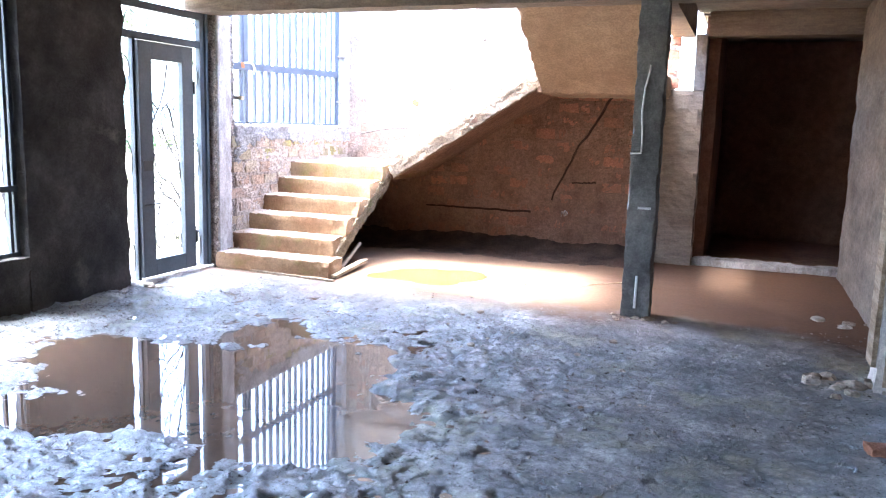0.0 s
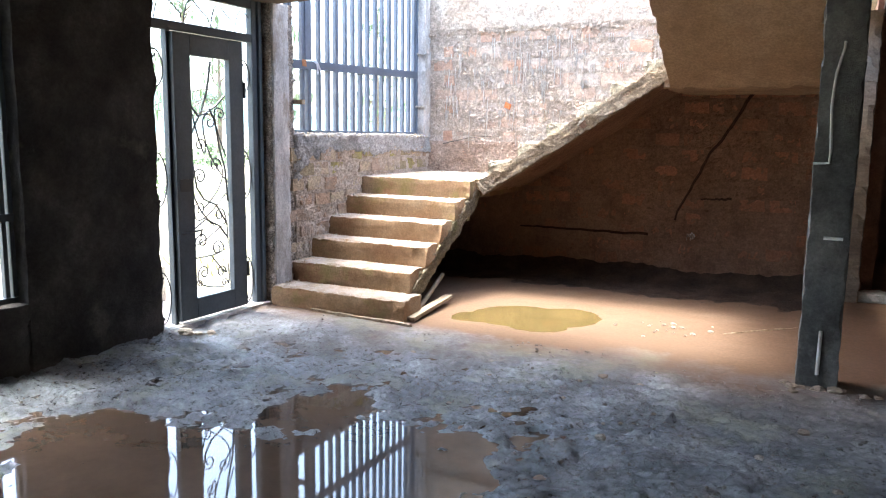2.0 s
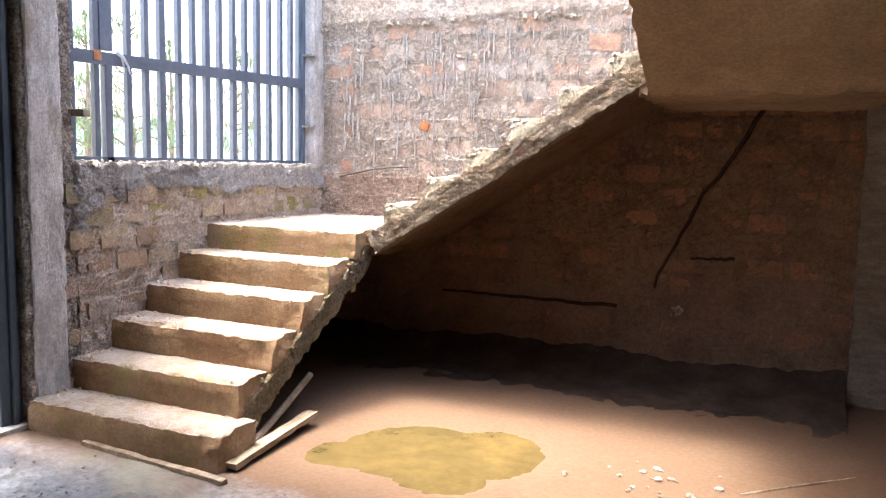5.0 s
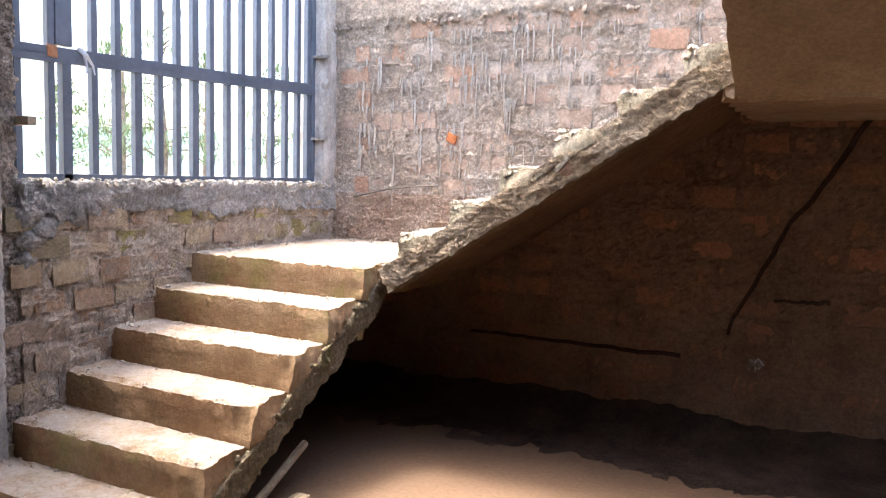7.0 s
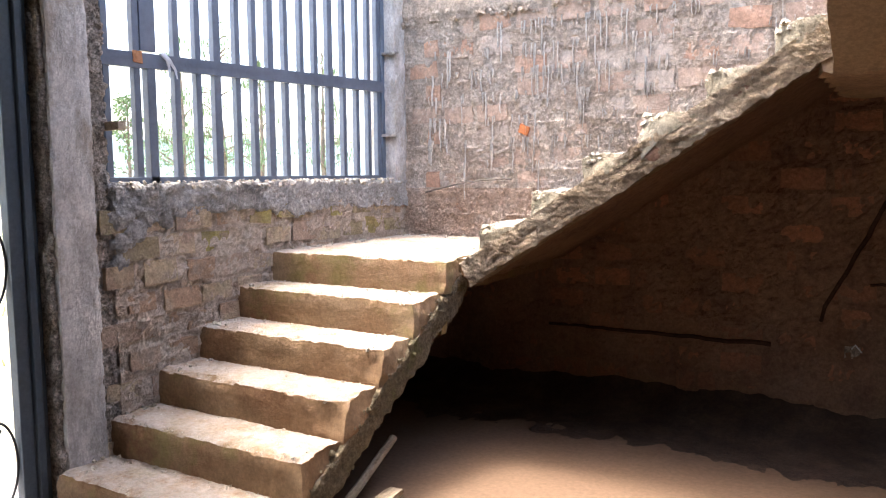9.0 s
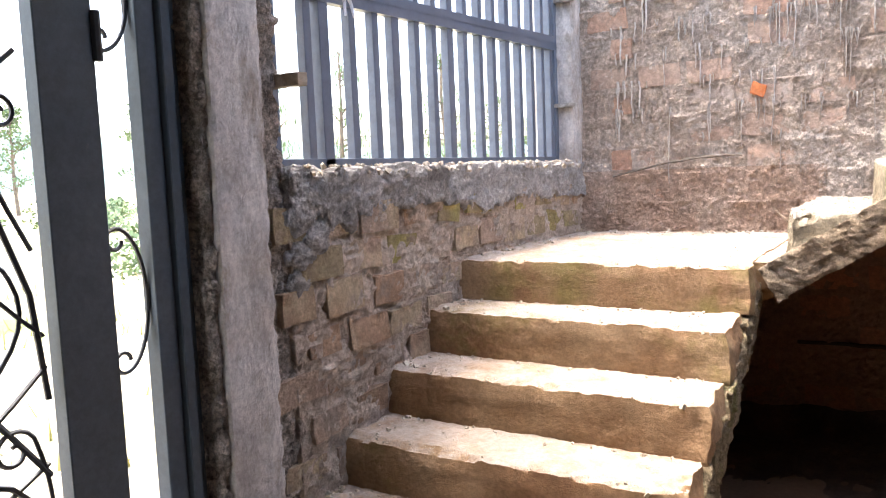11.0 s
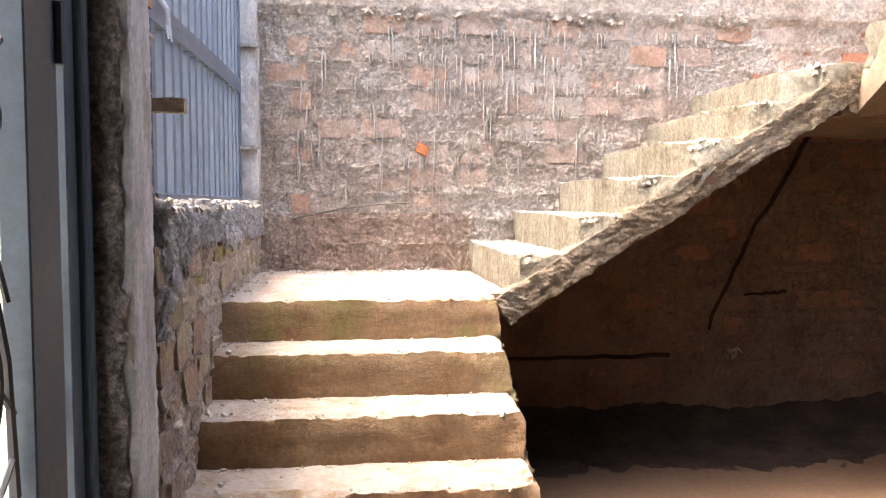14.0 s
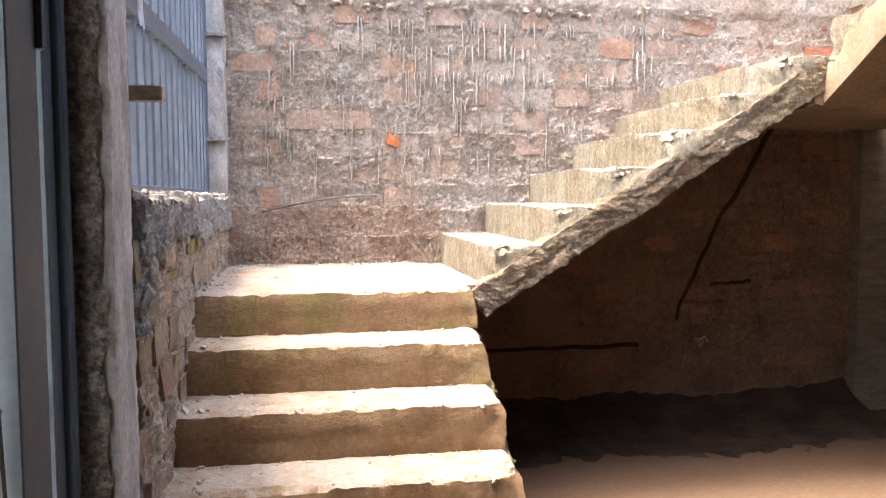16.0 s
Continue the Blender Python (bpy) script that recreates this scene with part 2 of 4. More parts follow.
M_GRIT = mat("broken_aggregate", ((0.36, 0.29, 0.21), (0.48, 0.41, 0.32), (0.56, 0.50, 0.41)), 14.0, 40.0, 0.95, 0.04, 0.3, 60.0, spec=0.1)
M_SOFFIT = mat("board_marked_soffit", ((0.27, 0.18, 0.112), (0.34, 0.238, 0.15), (0.40, 0.29, 0.19)), 1.3, 8.0, 0.92, 0.05, 0.25, 30.0, spec=0.12, grain=0.2, speck=0.15, dirt=(0.33, 0.22, 0.14), ds=1.7, dcut=0.6)
M_DARKWALL = mat("dark_plaster", ((0.031, 0.028, 0.027), (0.06, 0.054, 0.050), (0.108, 0.098, 0.088)), 2.6, 14.0, 0.92, 0.05, 0.9, 35.0, spec=0.2, dirt=(0.13, 0.12, 0.095), ds=2.0, dcut=0.61)
M_PIER = mat("pale_pier_concrete", ((0.36, 0.315, 0.27), (0.52, 0.47, 0.42), (0.63, 0.585, 0.53)), 5.0, 22.0, 0.93, 0.05, 0.6, 40.0, stretch=(1, 1, 0.5), spec=0.15, dirt=(0.33, 0.27, 0.21), ds=4.0, dcut=0.58, speck=0.14)
M_REVEAL = mat("rough_reveal_plaster", ((0.32, 0.25, 0.195), (0.50, 0.41, 0.33), (0.66, 0.57, 0.48)), 9.0, 26.0, 0.95, 0.04, 1.0, 36.0, spec=0.1, grain=0.5, speck=0.5, sps=60.0)
M_COLUMN = mat("column_concrete", ((0.10, 0.098, 0.092), (0.16, 0.155, 0.145), (0.24, 0.23, 0.21)), 3.0, 15.0, 0.88, 0.07, 0.6, 35.0, spec=0.2, dirt=(0.085, 0.08, 0.075), ds=2.0, dcut=0.57)
M_BEAM = mat("beam_concrete", ((0.15, 0.115, 0.085), (0.21, 0.165, 0.125), (0.27, 0.215, 0.16)), 1.4, 11.0, 0.92, 0.05, 0.3, 30.0, stretch=(0.5, 1, 2.5), spec=0.15)
M_SLAB = mat("slab_concrete", ((0.18, 0.15, 0.12), (0.28, 0.235, 0.19)), 1.2, 9.0, 0.93, 0.05, 0.3, 30.0, spec=0.15)
M_DARKROOM = mat("dim_brown_wall", ((0.22, 0.12, 0.08), (0.30, 0.165, 0.11)), 1.5, 8.0, 0.95, 0.04, 0.5, 30.0, spec=0.1)
M_STEEL = mat("painted_blue_grey_steel", ((0.075, 0.09, 0.118), (0.105, 0.122, 0.155)), 3.0, 25.0, 0.38, 0.1, 0.08, 80.0, spec=0.5, speck=0.0, grain=0.2)
M_DOOR = mat("painted_dark_grey_steel", ((0.042, 0.054, 0.062), (0.070, 0.083, 0.093)), 2.0, 20.0, 0.5, 0.1, 0.06, 70.0, spec=0.35, dirt=(0.17, 0.15, 0.13), ds=9.0, dcut=0.68, speck=0.1, grain=0.2)
M_IRON = mat("black_wrought_iron", ((0.018, 0.018, 0.02), (0.035, 0.033, 0.032)), 6.0, 40.0, 0.5, 0.1, 0.1, 90.0, spec=0.5, speck=0.0, grain=0.2)
M_RUST = mat("rust", ((0.30, 0.12, 0.05), (0.42, 0.20, 0.10)), 20.0, 60.0, 0.9, 0.05, 0.2, 90.0, spec=0.2)
M_WOOD = mat("weathered_board", ((0.20, 0.14, 0.09), (0.33, 0.25, 0.17), (0.42, 0.34, 0.25)), 6.0, 30.0, 0.88, 0.06, 0.4, 60.0, stretch=(3, 0.4, 3), spec=0.2)
M_CONDUIT = mat("white_plastic_pipe", ((0.62, 0.62, 0.60), (0.72, 0.71, 0.68)), 8.0, 30.0, 0.5, 0.08, 0.0, spec=0.4, speck=0.0, grain=0.2)
# near-black colour that paints the shade inside the wall's cable grooves
M_CHASE = mat("dark_chase_shade", ((0.05, 0.03, 0.022), (0.085, 0.05, 0.036)), 8.0, 30.0, 0.97, 0.02, 0.5, 60.0, spec=0.05)
M_RUBBLE = mat("rubble", ((0.24, 0.185, 0.14), (0.36, 0.30, 0.24), (0.46, 0.40, 0.33)), 8.0, 30.0, 0.95, 0.04, 0.6, 50.0, spec=0.1, rnd=0.5)
M_CLOTH = mat("white_cloth", ((0.55, 0.56, 0.58), (0.70, 0.70, 0.72)), 20.0, 60.0, 0.95, 0.03, 0.2, 90.0, spec=0.1, speck=0.0, grain=0.2)
M_YARD = mat("dry_sandy_yard", ((0.26, 0.24, 0.13), (0.42, 0.37, 0.25), (0.50, 0.46, 0.34)), 0.25, 3.0, 0.97, 0.02, 0.6, 12.0, spec=0.05, dirt=(0.16, 0.20, 0.06), ds=0.35, dcut=0.54)
M_LEAF = mat("green_foliage", ((0.10, 0.15, 0.07), (0.15, 0.20, 0.10)), 1.2, 6.0, 0.75, 0.08, 0.0, spec=0.2, speck=0.0, grain=0.2)
M_BARK = mat("grey_bark", ((0.13, 0.10, 0.08), (0.22, 0.18, 0.14)), 3.0, 20.0, 0.95, 0.03, 0.6, 30.0, spec=0.1)
M_GRASS = mat("dry_grass", ((0.20, 0.22, 0.07), (0.38, 0.34, 0.15)), 0.8, 5.0, 0.85, 0.05, 0.0, spec=0.15, speck=0.0, grain=0.2)
# the far haze is mixed into this blue-green base colour
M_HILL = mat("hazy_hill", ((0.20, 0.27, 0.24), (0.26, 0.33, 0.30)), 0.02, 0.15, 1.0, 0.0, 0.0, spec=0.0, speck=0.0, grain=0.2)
M_PORCH = mat("porch_plaster", ((0.50, 0.36, 0.22), (0.60, 0.46, 0.30)), 1.2, 9.0, 0.93, 0.05, 0.3, 30.0, spec=0.1)


# ---- mesh helpers ----
def part(name, bm, material, parent=None, label="", smooth=False):
    me = bpy.data.meshes.new(name)
    bm.to_mesh(me)
    bm.free()
    me.materials.append(material)
    if smooth:
        me.polygons.foreach_set("use_smooth", [True] * len(me.polygons))
        me.set_sharp_from_angle(angle=radians(28))
    ob = new(name, me)
    if parent:
        ob.parent = parent
    if label:
        tagged(ob, label)
    return ob


def hub(name, label, category, group="", kind="", at=(0, 0, 0)):
    ob = new(name)
    ob.location = at
    ob.empty_display_size = 0.1
    return tagged(ob, label, category, group, kind)


def n3(p, s, o=0.0):
    """Fractal noise, about -1 to 1."""
    return noise.fractal(Vector((p[0] * s + o, p[1] * s - o, p[2] * s + 2 * o)), 0.9, 2.0, 4)


def rbox(x0, x1, y0, y1, z0, z1, seg=0.1, amp=0.004, chip=0.0, ns=6.0, seed=0.0, m=None, bm=None, wear=None):
    """A box with a grid on each side, its faces uneven by amp and its edges broken by up to chip."""
    bm = bm or bmesh.new()
    lo, hi = (x0, y0, z0), (x1, y1, z1)
    cnt = [max(1, round((hi[i] - lo[i]) / seg)) for i in range(3)]
    made = {}

    def vert(i, j, k):
        key = (i, j, k)
        if key not in made:
            ijk = key
            p = [lo[q] + (hi[q] - lo[q]) * ijk[q] / cnt[q] for q in range(3)]
            out = [(-1 if ijk[q] == 0 else 1 if ijk[q] == cnt[q] else 0) for q in range(3)]
            v = Vector(p)
            if amp:
                d = (n3(p, ns, seed) + 0.7 * n3(p, ns * 4.5, seed + 5)) * amp
                v += Vector(out) * d
            if chip and sum(1 for q in out if q) >= 2:
                c = max(0.0, n3(p, ns * 1.3, seed + 9.1) * 1.3) + max(0.0, n3(p, ns * 2.4, seed + 2.1)) * 0.9 + 0.06
                v -= Vector(out) * chip * c
            if wear:
                v = wear(v, out)
            made[key] = bm.verts.new(m @ v if m else v)
        return made[key]
    for ax in range(3):
        u, w = (ax + 1) % 3, (ax + 2) % 3
        for end in (0, cnt[ax]):
            for i in range(cnt[u]):
                for j in range(cnt[w]):
                    q = []
                    for di, dj in ((0, 0), (1, 0), (1, 1), (0, 1)):
                        k = [0, 0, 0]
                        k[ax], k[u], k[w] = end, i + di, j + dj
                        q.append(vert(*k))
                    bm.faces.new(q if end else q[::-1])
    return bm


def tube(pts, r, n=6, bm=None, r_end=None, flat=1.0):
    """A rod along points."""
    bm = bm or bmesh.new()
    pts = [Vector(p) for p in pts]
    rings = []
    side = None
    for i, p in enumerate(pts):
        t = (pts[min(i + 1, len(pts) - 1)] - pts[max(i - 1, 0)]).normalized()
        if side is None:
            side = t.orthogonal().normalized()
        side = (side - t * side.dot(t)).normalized()
        up = t.cross(side)
        rad = r if r_end is None else r + (r_end - r) * i / (len(pts) - 1)
        rings.append([bm.verts.new(p + (side * math.cos(2 * math.pi * k / n) + up * math.sin(2 * math.pi * k / n) * flat) * rad) for k in range(n)])
    for a_, b_ in zip(rings, rings[1:]):
        for k in range(n):
            bm.faces.new((a_[k], a_[(k + 1) % n], b_[(k + 1) % n], b_[k]))
    bm.faces.new(rings[0][::-1])
    bm.faces.new(rings[-1])
    return bm


def lump(r, squash=0.6, seed=0.0, sub=2):
    bm = bmesh.new()
    bmesh.ops.create_icosphere(bm, subdivisions=sub, radius=r)
    for v in bm.verts:
        v.co *= 1 + 0.35 * n3(v.co, 1.4 / r, seed)
        v.co.z *= squash
    return bm


def block(name, box, material, label, category, kind="structure", **kw):
    return tagged(part(name, rbox(*box, **kw), material), label, category, "", kind)


# ---- structure: floor and ground ----
XW, YN, SILL = -4.97, 9.355, 1.42
X0, X1 = -4.99, -3.855
Y1, TREAD, RISE = 6.62, 0.272, 0.1708
LAND = 6 * RISE
XA, YF = -3.755, 8.12
TOP = LAND + 6 * 0.173


def inside(x, y, shape):
    """How far (about) a place lies inside a puddle made of round pools."""
    return max(r - math.hypot((x - cx) / sx, (y - cy) / sy) for cx, cy, r, sx, sy in shape)


POOL = [(-3.35, 3.85, 0.62, 1.1, 0.85), (-2.75, 3.75, 0.70, 1.2, 1.0), (-2.6, 4.3, 0.56, 1.0, 0.95), (-3.15, 4.75, 0.34, 0.8, 1.0), (-3.9, 3.95, 0.35, 1.2, 1.1), (-2.35, 4.72, 0.18, 1.1, 0.9), (-1.85, 3.6, 0.3, 1.0, 1.2), (-2.2, 3.3, 0.45, 1.2, 0.8), (-3.2, 3.1, 0.35, 1.2, 0.8)]
POOL_Y = [(-3.02, 7.35, 0.42, 1.12, 0.95), (-2.75, 7.45, 0.34, 1.0, 1.1), (-3.35, 7.15, 0.22, 1.0, 0.8), (-2.82, 7.12, 0.27, 1.0, 0.9)]


def floor_z(x, y):
    p = (x, y, 0.0)
    smooth_part = min(1.0, max(0.0, (y - 5.9) / 0.8))
    rough_amt = 1.0 - 0.975 * smooth_part
    if x > -0.9:
        rough_amt *= 0.75
    elif x < -1.4:
        rough_amt *= 1.35
    z = n3(p, 1.3, 3.0) * 0.014 + (n3(p, 5.5, 7.0) * 0.018 + max(0.0, n3(p, 12.0, 1.0) - 0.1) * 0.02 - max(0.0, n3(p, 13.0, 9.0) - 0.2) * 0.034 + n3(p, 24.0, 4.0) * 0.009) * rough_amt
    edge = n3(p, 2.6, 5.0) * 0.10 + n3(p, 9.0, 2.0) * 0.05
    d = inside(x, y, POOL) + edge
    if d > 0.1:
        z *= 0.35
    z += -0.036 * min(1.0, max(0.0, (d + 0.06) / 0.14)) + 0.006
    d2 = inside(x, y, POOL_Y) + edge * 0.25
    if d2 > 0.02:
        z *= 0.3
    z += -0.03 * min(1.0, max(0.0, (d2 + 0.12) / 0.3))
    if x < -4.2 and y < 5.6:
        z += 0.03 * ((-4.2 - x) / 0.75) ** 2
    return z


def floor_grid(x0, x1, y0, y1, step):
    nx, ny = round((x1 - x0) / step), round((y1 - y0) / step)
    vs = [(x0 + (x1 - x0) * i / nx, y0 + (y1 - y0) * j / ny) for j in range(ny + 1) for i in range(nx + 1)]
    fs = [(j * (nx + 1) + i, j * (nx + 1) + i + 1, (j + 1) * (nx + 1) + i + 1, (j + 1) * (nx + 1) + i) for j in range(ny) for i in range(nx)]
    me = bpy.data.meshes.new("floor")
    me.from_pydata([(x, y, floor_z(x, y)) for x, y in vs], [], fs)
    me.materials.append(M_MUD)
    me.polygons.foreach_set("use_smooth", [True] * len(fs))
    return new("floor", me)


tagged(floor_grid(-5.15, 1.2, 2.0, 6.3, 0.019), "wet rough grey mud floor with puddles", "floor", "", "structure")
tagged(floor_grid(-5.15, 1.2, 6.3, 9.42, 0.03), "smoother reddish earth floor under the stair opening", "floor", "", "structure")
tagged(floor_grid(-5.15, 1.2, -2.2, 2.0, 0.08), "rough grey-brown mud floor behind the walk", "floor", "", "structure")
block("floor_side", (1.2, 4.2, -2.2, 9.42, -0.2, 0.0), M_MUD, "plain earth floor of the side room", "floor", seg=0.4, amp=0.01)


def pool(name, shape, z, material, label):
    x0, x1 = min(c[0] - c[2] * c[3] for c in shape) - 0.25, max(c[0] + c[2] * c[3] for c in shape) + 0.25
    y0, y1 = min(c[1] - c[2] * c[4] for c in shape) - 0.25, max(c[1] + c[2] * c[4] for c in shape) + 0.25
    bm = bmesh.new()
    st = 0.06
    grid = {}
    for i in range(int((x1 - x0) / st) + 1):
        for j in range(int((y1 - y0) / st) + 1):
            x, y = x0 + i * st, y0 + j * st
            if inside(x + st / 2, y + st / 2, shape) > -0.2:
                q = []
                for di, dj in ((0, 0), (1, 0), (1, 1), (0, 1)):
                    k = (i + di, j + dj)
                    if k not in grid:
                        grid[k] = bm.verts.new((x0 + k[0] * st, y0 + k[1] * st, z))
                    q.append(grid[k])
                bm.faces.new(q)
    return tagged(part(name, bm, material), label, "puddle", "", "structure")


pool("puddle", POOL, -0.012, M_WATER, "still brown rainwater puddle on the mud floor")
pool("puddle", [(-3.25, 4.55, 1.05, 1.15, 1.1), (-2.2, 3.3, 0.6, 1.4, 1.2), (-3.6, 3.2, 0.6, 1.2, 1.0), (-3.6, 5.2, 0.7, 1.25, 0.9)], -0.008, M_WATER, "water standing in the hollows of the wet mud")
pool("puddle", POOL_Y, -0.011, M_ALGAE, "shallow yellow-green puddle below the stair opening")



def clods(seed):
    """Trodden crumbs of mud, half sunk."""
    rg = random.Random(seed)
    vs, fs = [], []
    cube = [(-1, -1, -1), (1, -1, -1), (1, 1, -1), (-1, 1, -1), (-0.6, -0.6, 0.8), (0.6, -0.6, 0.8), (0.6, 0.6, 0.8), (-0.6, 0.6, 0.8)]
    quads = ((4, 5, 6, 7), (0, 1, 5, 4), (1, 2, 6, 5), (2, 3, 7, 6), (3, 0, 4, 7))
    while len(fs) < 5 * 6000:
        x, y = rg.uniform(-4.9, 0.85), 2.2 + 4.4 * rg.random() ** 1.3
        if inside(x, y, POOL) > -0.12 or rg.random() > 0.5 + 1.4 * n3((x, y, 0), 2.2, 6.0) - 0.3 * max(0, y - 5.2):
            continue
        r = 0.0030 * (0.5 + rg.random() ** 3 * 2.6)
        rot = Euler((rg.gauss(0, 0.35), rg.gauss(0, 0.35), rg.uniform(0, 6.28))).to_matrix()
        b0, z = len(vs), floor_z(x, y)
        ln = rg.uniform(1.0, 2.0)
        for c in cube:
            vs.append(Vector((x, y, z + r * 0.1)) + rot @ Vector((c[0] * r * ln * rg.uniform(0.6, 1.1), c[1] * r * rg.uniform(0.6, 1.1), c[2] * r * 0.8)))
        fs.extend(tuple(b0 + q for q in f) for f in quads)
    me = bpy.data.meshes.new("mud_clods")
    me.from_pydata(vs, [], fs)
    me.materials.append(M_CLOD)
    return me


tagged(new("mud_clods", clods(5)), "dark trodden crumbs of mud on the floor", "mud", "", "stuff")

# yard outside: one sheet to the horizon, west and north of the house
bm = bmesh.new()
xs = [-3000, -600, -150, -60, -30, -20, -14, -10, -8, -6.5, -5.3, 5, 30, 150, 600, 3000]
ys = [-3000, -600, -100, -30, -10, 0, 3, 5, 7, 9, 11, 14, 20, 40, 120, 600, 3000]
gv = [[bm.verts.new((x, y, -0.12 - 0.004 * min(60, max(0, -x - 6)))) for y in ys] for x in xs]
for i in range(len(xs) - 1):
    for j in range(len(ys) - 1):
        bm.faces.new((gv[i][j], gv[i + 1][j], gv[i + 1][j + 1], gv[i][j + 1]))
tagged(part("ground", bm, M_YARD), "dry sandy yard with patches of grass", "ground", "", "structure")

# ---- structure: walls, slabs, beams ----
# west wall beside the door, with a barred window in it
WT = -5.20
W1 = (2.3, 4.43, 0.43, 2.3)
west = hub("wall_west", "dark plastered wall beside the steel door", "wall", "", "structure")
# gap at y -1.8 to 1.5: unseen opening added to light the floor
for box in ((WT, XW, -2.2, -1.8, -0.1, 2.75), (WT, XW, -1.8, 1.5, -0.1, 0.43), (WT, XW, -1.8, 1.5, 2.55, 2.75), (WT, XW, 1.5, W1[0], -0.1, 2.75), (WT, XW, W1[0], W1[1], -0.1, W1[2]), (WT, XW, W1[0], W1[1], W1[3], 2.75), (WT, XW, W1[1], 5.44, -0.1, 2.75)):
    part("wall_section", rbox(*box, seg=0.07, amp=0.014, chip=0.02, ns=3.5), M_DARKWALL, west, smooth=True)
part("wall_section", rbox(WT, XW, 5.44, 6.66, 2.58, 2.75, seg=0.1, amp=0.006), M_BEAM, west)
# pier between door and stair window
pier = hub("pier", "pale rough concrete pier between door and barred window", "pier", "", "structure")
part("pier_core", rbox(WT, -4.990, 6.645, 6.95, -0.1, 2.46, seg=0.012, amp=0.015, chip=0.006, ns=19.0), M_REVEAL, pier)
part("pier_face", rbox(-5.0, -4.966, 6.665, 6.86, 0.0, 2.46, seg=0.014, amp=0.003, chip=0.006, ns=9.0), M_PIER, pier)
def slump(v, out):
    """Mortar spilling unevenly over the top course."""
    if out[2] == -1:
        v.z += 0.045 * n3(v, 3.0, 6.0) + 0.02 * n3(v, 11.0, 6.0)
    if out[0] == 1:
        v.x += 0.02 * n3(v, 6.0, 2.0) + 0.012 * n3(v, 21.0, 2.0)
    if out[2] == 1:
        v.z += 0.012 * n3(v, 8.0, 9.0)
    return v


# low wall under the stair window
low = hub("wall_stair_window", "low tan brick wall under the barred window", "wall", "", "structure")
part("mortar", rbox(WT, XW - 0.008, 6.95, YN + 0.02, -0.1, 1.29, seg=0.015, amp=0.019, ns=10.0), M_MORTAR_TAN, low)
part("mortar_bed", rbox(WT - 0.02, XW + 0.012, 6.94, YN + 0.005, 1.26, SILL, seg=0.014, amp=0.012, chip=0.012, ns=16.0, wear=slump), M_BED, low, "lumpy grey mortar bed")
for y_, z_, r_ in ((6.99, 1.27, 0.075), (7.06, 1.20, 0.07), (7.00, 1.15, 0.06), (7.14, 1.27, 0.06), (7.24, 1.24, 0.05), (6.98, 1.06, 0.045), (7.33, 1.28, 0.045)):
    bm = lump(r_, 0.85, y_ * 7, 3)
    for v in bm.verts:
        v.co += v.co.normalized() * 0.010 * n3(v.co, 55.0, z_)
        v.co.x *= 0.5
    bmesh.ops.translate(bm, verts=bm.verts, vec=(XW - 0.008, y_, z_))
    part("mortar_lump", bm, M_BED, low, "grey lump of spilt mortar")
block("wall_stair_end", (WT, -4.965, YN - 0.13, YN + 0.02, 1.40, 3.3), M_PIER, "narrow concrete jamb beside the window", "wall", seg=0.05, amp=0.008, chip=0.01)
# north wall: rough mortar face
DW0, DW1 = -0.62, 0.9
north = hub("wall_north", "brick wall smeared with rough mortar", "wall", "", "structure")


COURSE, LEN = 0.15, 0.27


def mortar_depth(x, z):
    """How proud the mortar stands: squeezed out along the bed joints, running down over the bricks."""
    row = (z + 0.015) / COURSE
    k = math.floor(row)
    down = (k + 1 - row) * COURSE
    bed = min(row - k, k + 1 - row) * COURSE
    d = -0.005 + 0.010 * math.exp(-(bed / 0.026) ** 2) * (0.45 + 1.1 * n3((x, 0, k), 5.0, 3.0))
    xo = (x + 4.93 - (0.13 if k % 2 else 0.0)) / LEN
    up = min(xo - math.floor(xo), math.ceil(xo) - xo) * LEN
    d += 0.009 * math.exp(-(up / 0.022) ** 2) * (0.5 + n3((x, 1, z), 4.0, 3.0))
    run = n3((x * 1.0, k * 3.7, 0), 22.0, 4.0) + 0.35 * n3((x, 0, z), 2.0, 6.0)
    d += 0.008 * min(1.0, max(0.0, (run - 0.05 - down * 4.5) * 5.0))
    d += 0.013 * min(1.0, max(0.0, n3((x, 0, z), 1.6, 8.0) * 1.8 + 0.6 * n3((x, 0, z), 7.0, 1.0) - 0.18))
    if z < 1.42:
        d += 0.012 * min(1.0, (1.42 - z) / 0.15)
    return d + n3((x, 0, z), 14.0, 2.0) * 0.006 + n3((x, 0, z), 45.0, 2.0) * 0.008


# earth: the darker mortar with the under-stair shade in its colour
def mortar_face(x0, x1, z0, z1, step, earth=False, material=None):
    nx, nz_ = round((x1 - x0) / step), round((z1 - z0) / step)
    vs, fs = [], []
    for k in range(nz_ + 1):
        for i in range(nx + 1):
            x, z = x0 + (x1 - x0) * i / nx, z0 + (z1 - z0) * k / nz_
            d = mortar_depth(x, z)
            if z > 2.5:
                d = max(d, 0.022 * min(1, (z - 2.5) / 0.05) + n3((x, 0, z), 11.0, 5.0) * 0.008)
            vs.append((x, YN - d, z))
    for k in range(nz_):
        for i in range(nx):
            q = k * (nx + 1) + i
            fs.append((q, q + 1, q + nx + 2, q + nx + 1))
    me = bpy.data.meshes.new("mortar")
    me.from_pydata(vs, [], fs)
    me.materials.append(material or (M_MORTAR_SHADE if earth else M_MORTAR))
    ob = new("mortar", me)
    ob.parent = north
    return ob


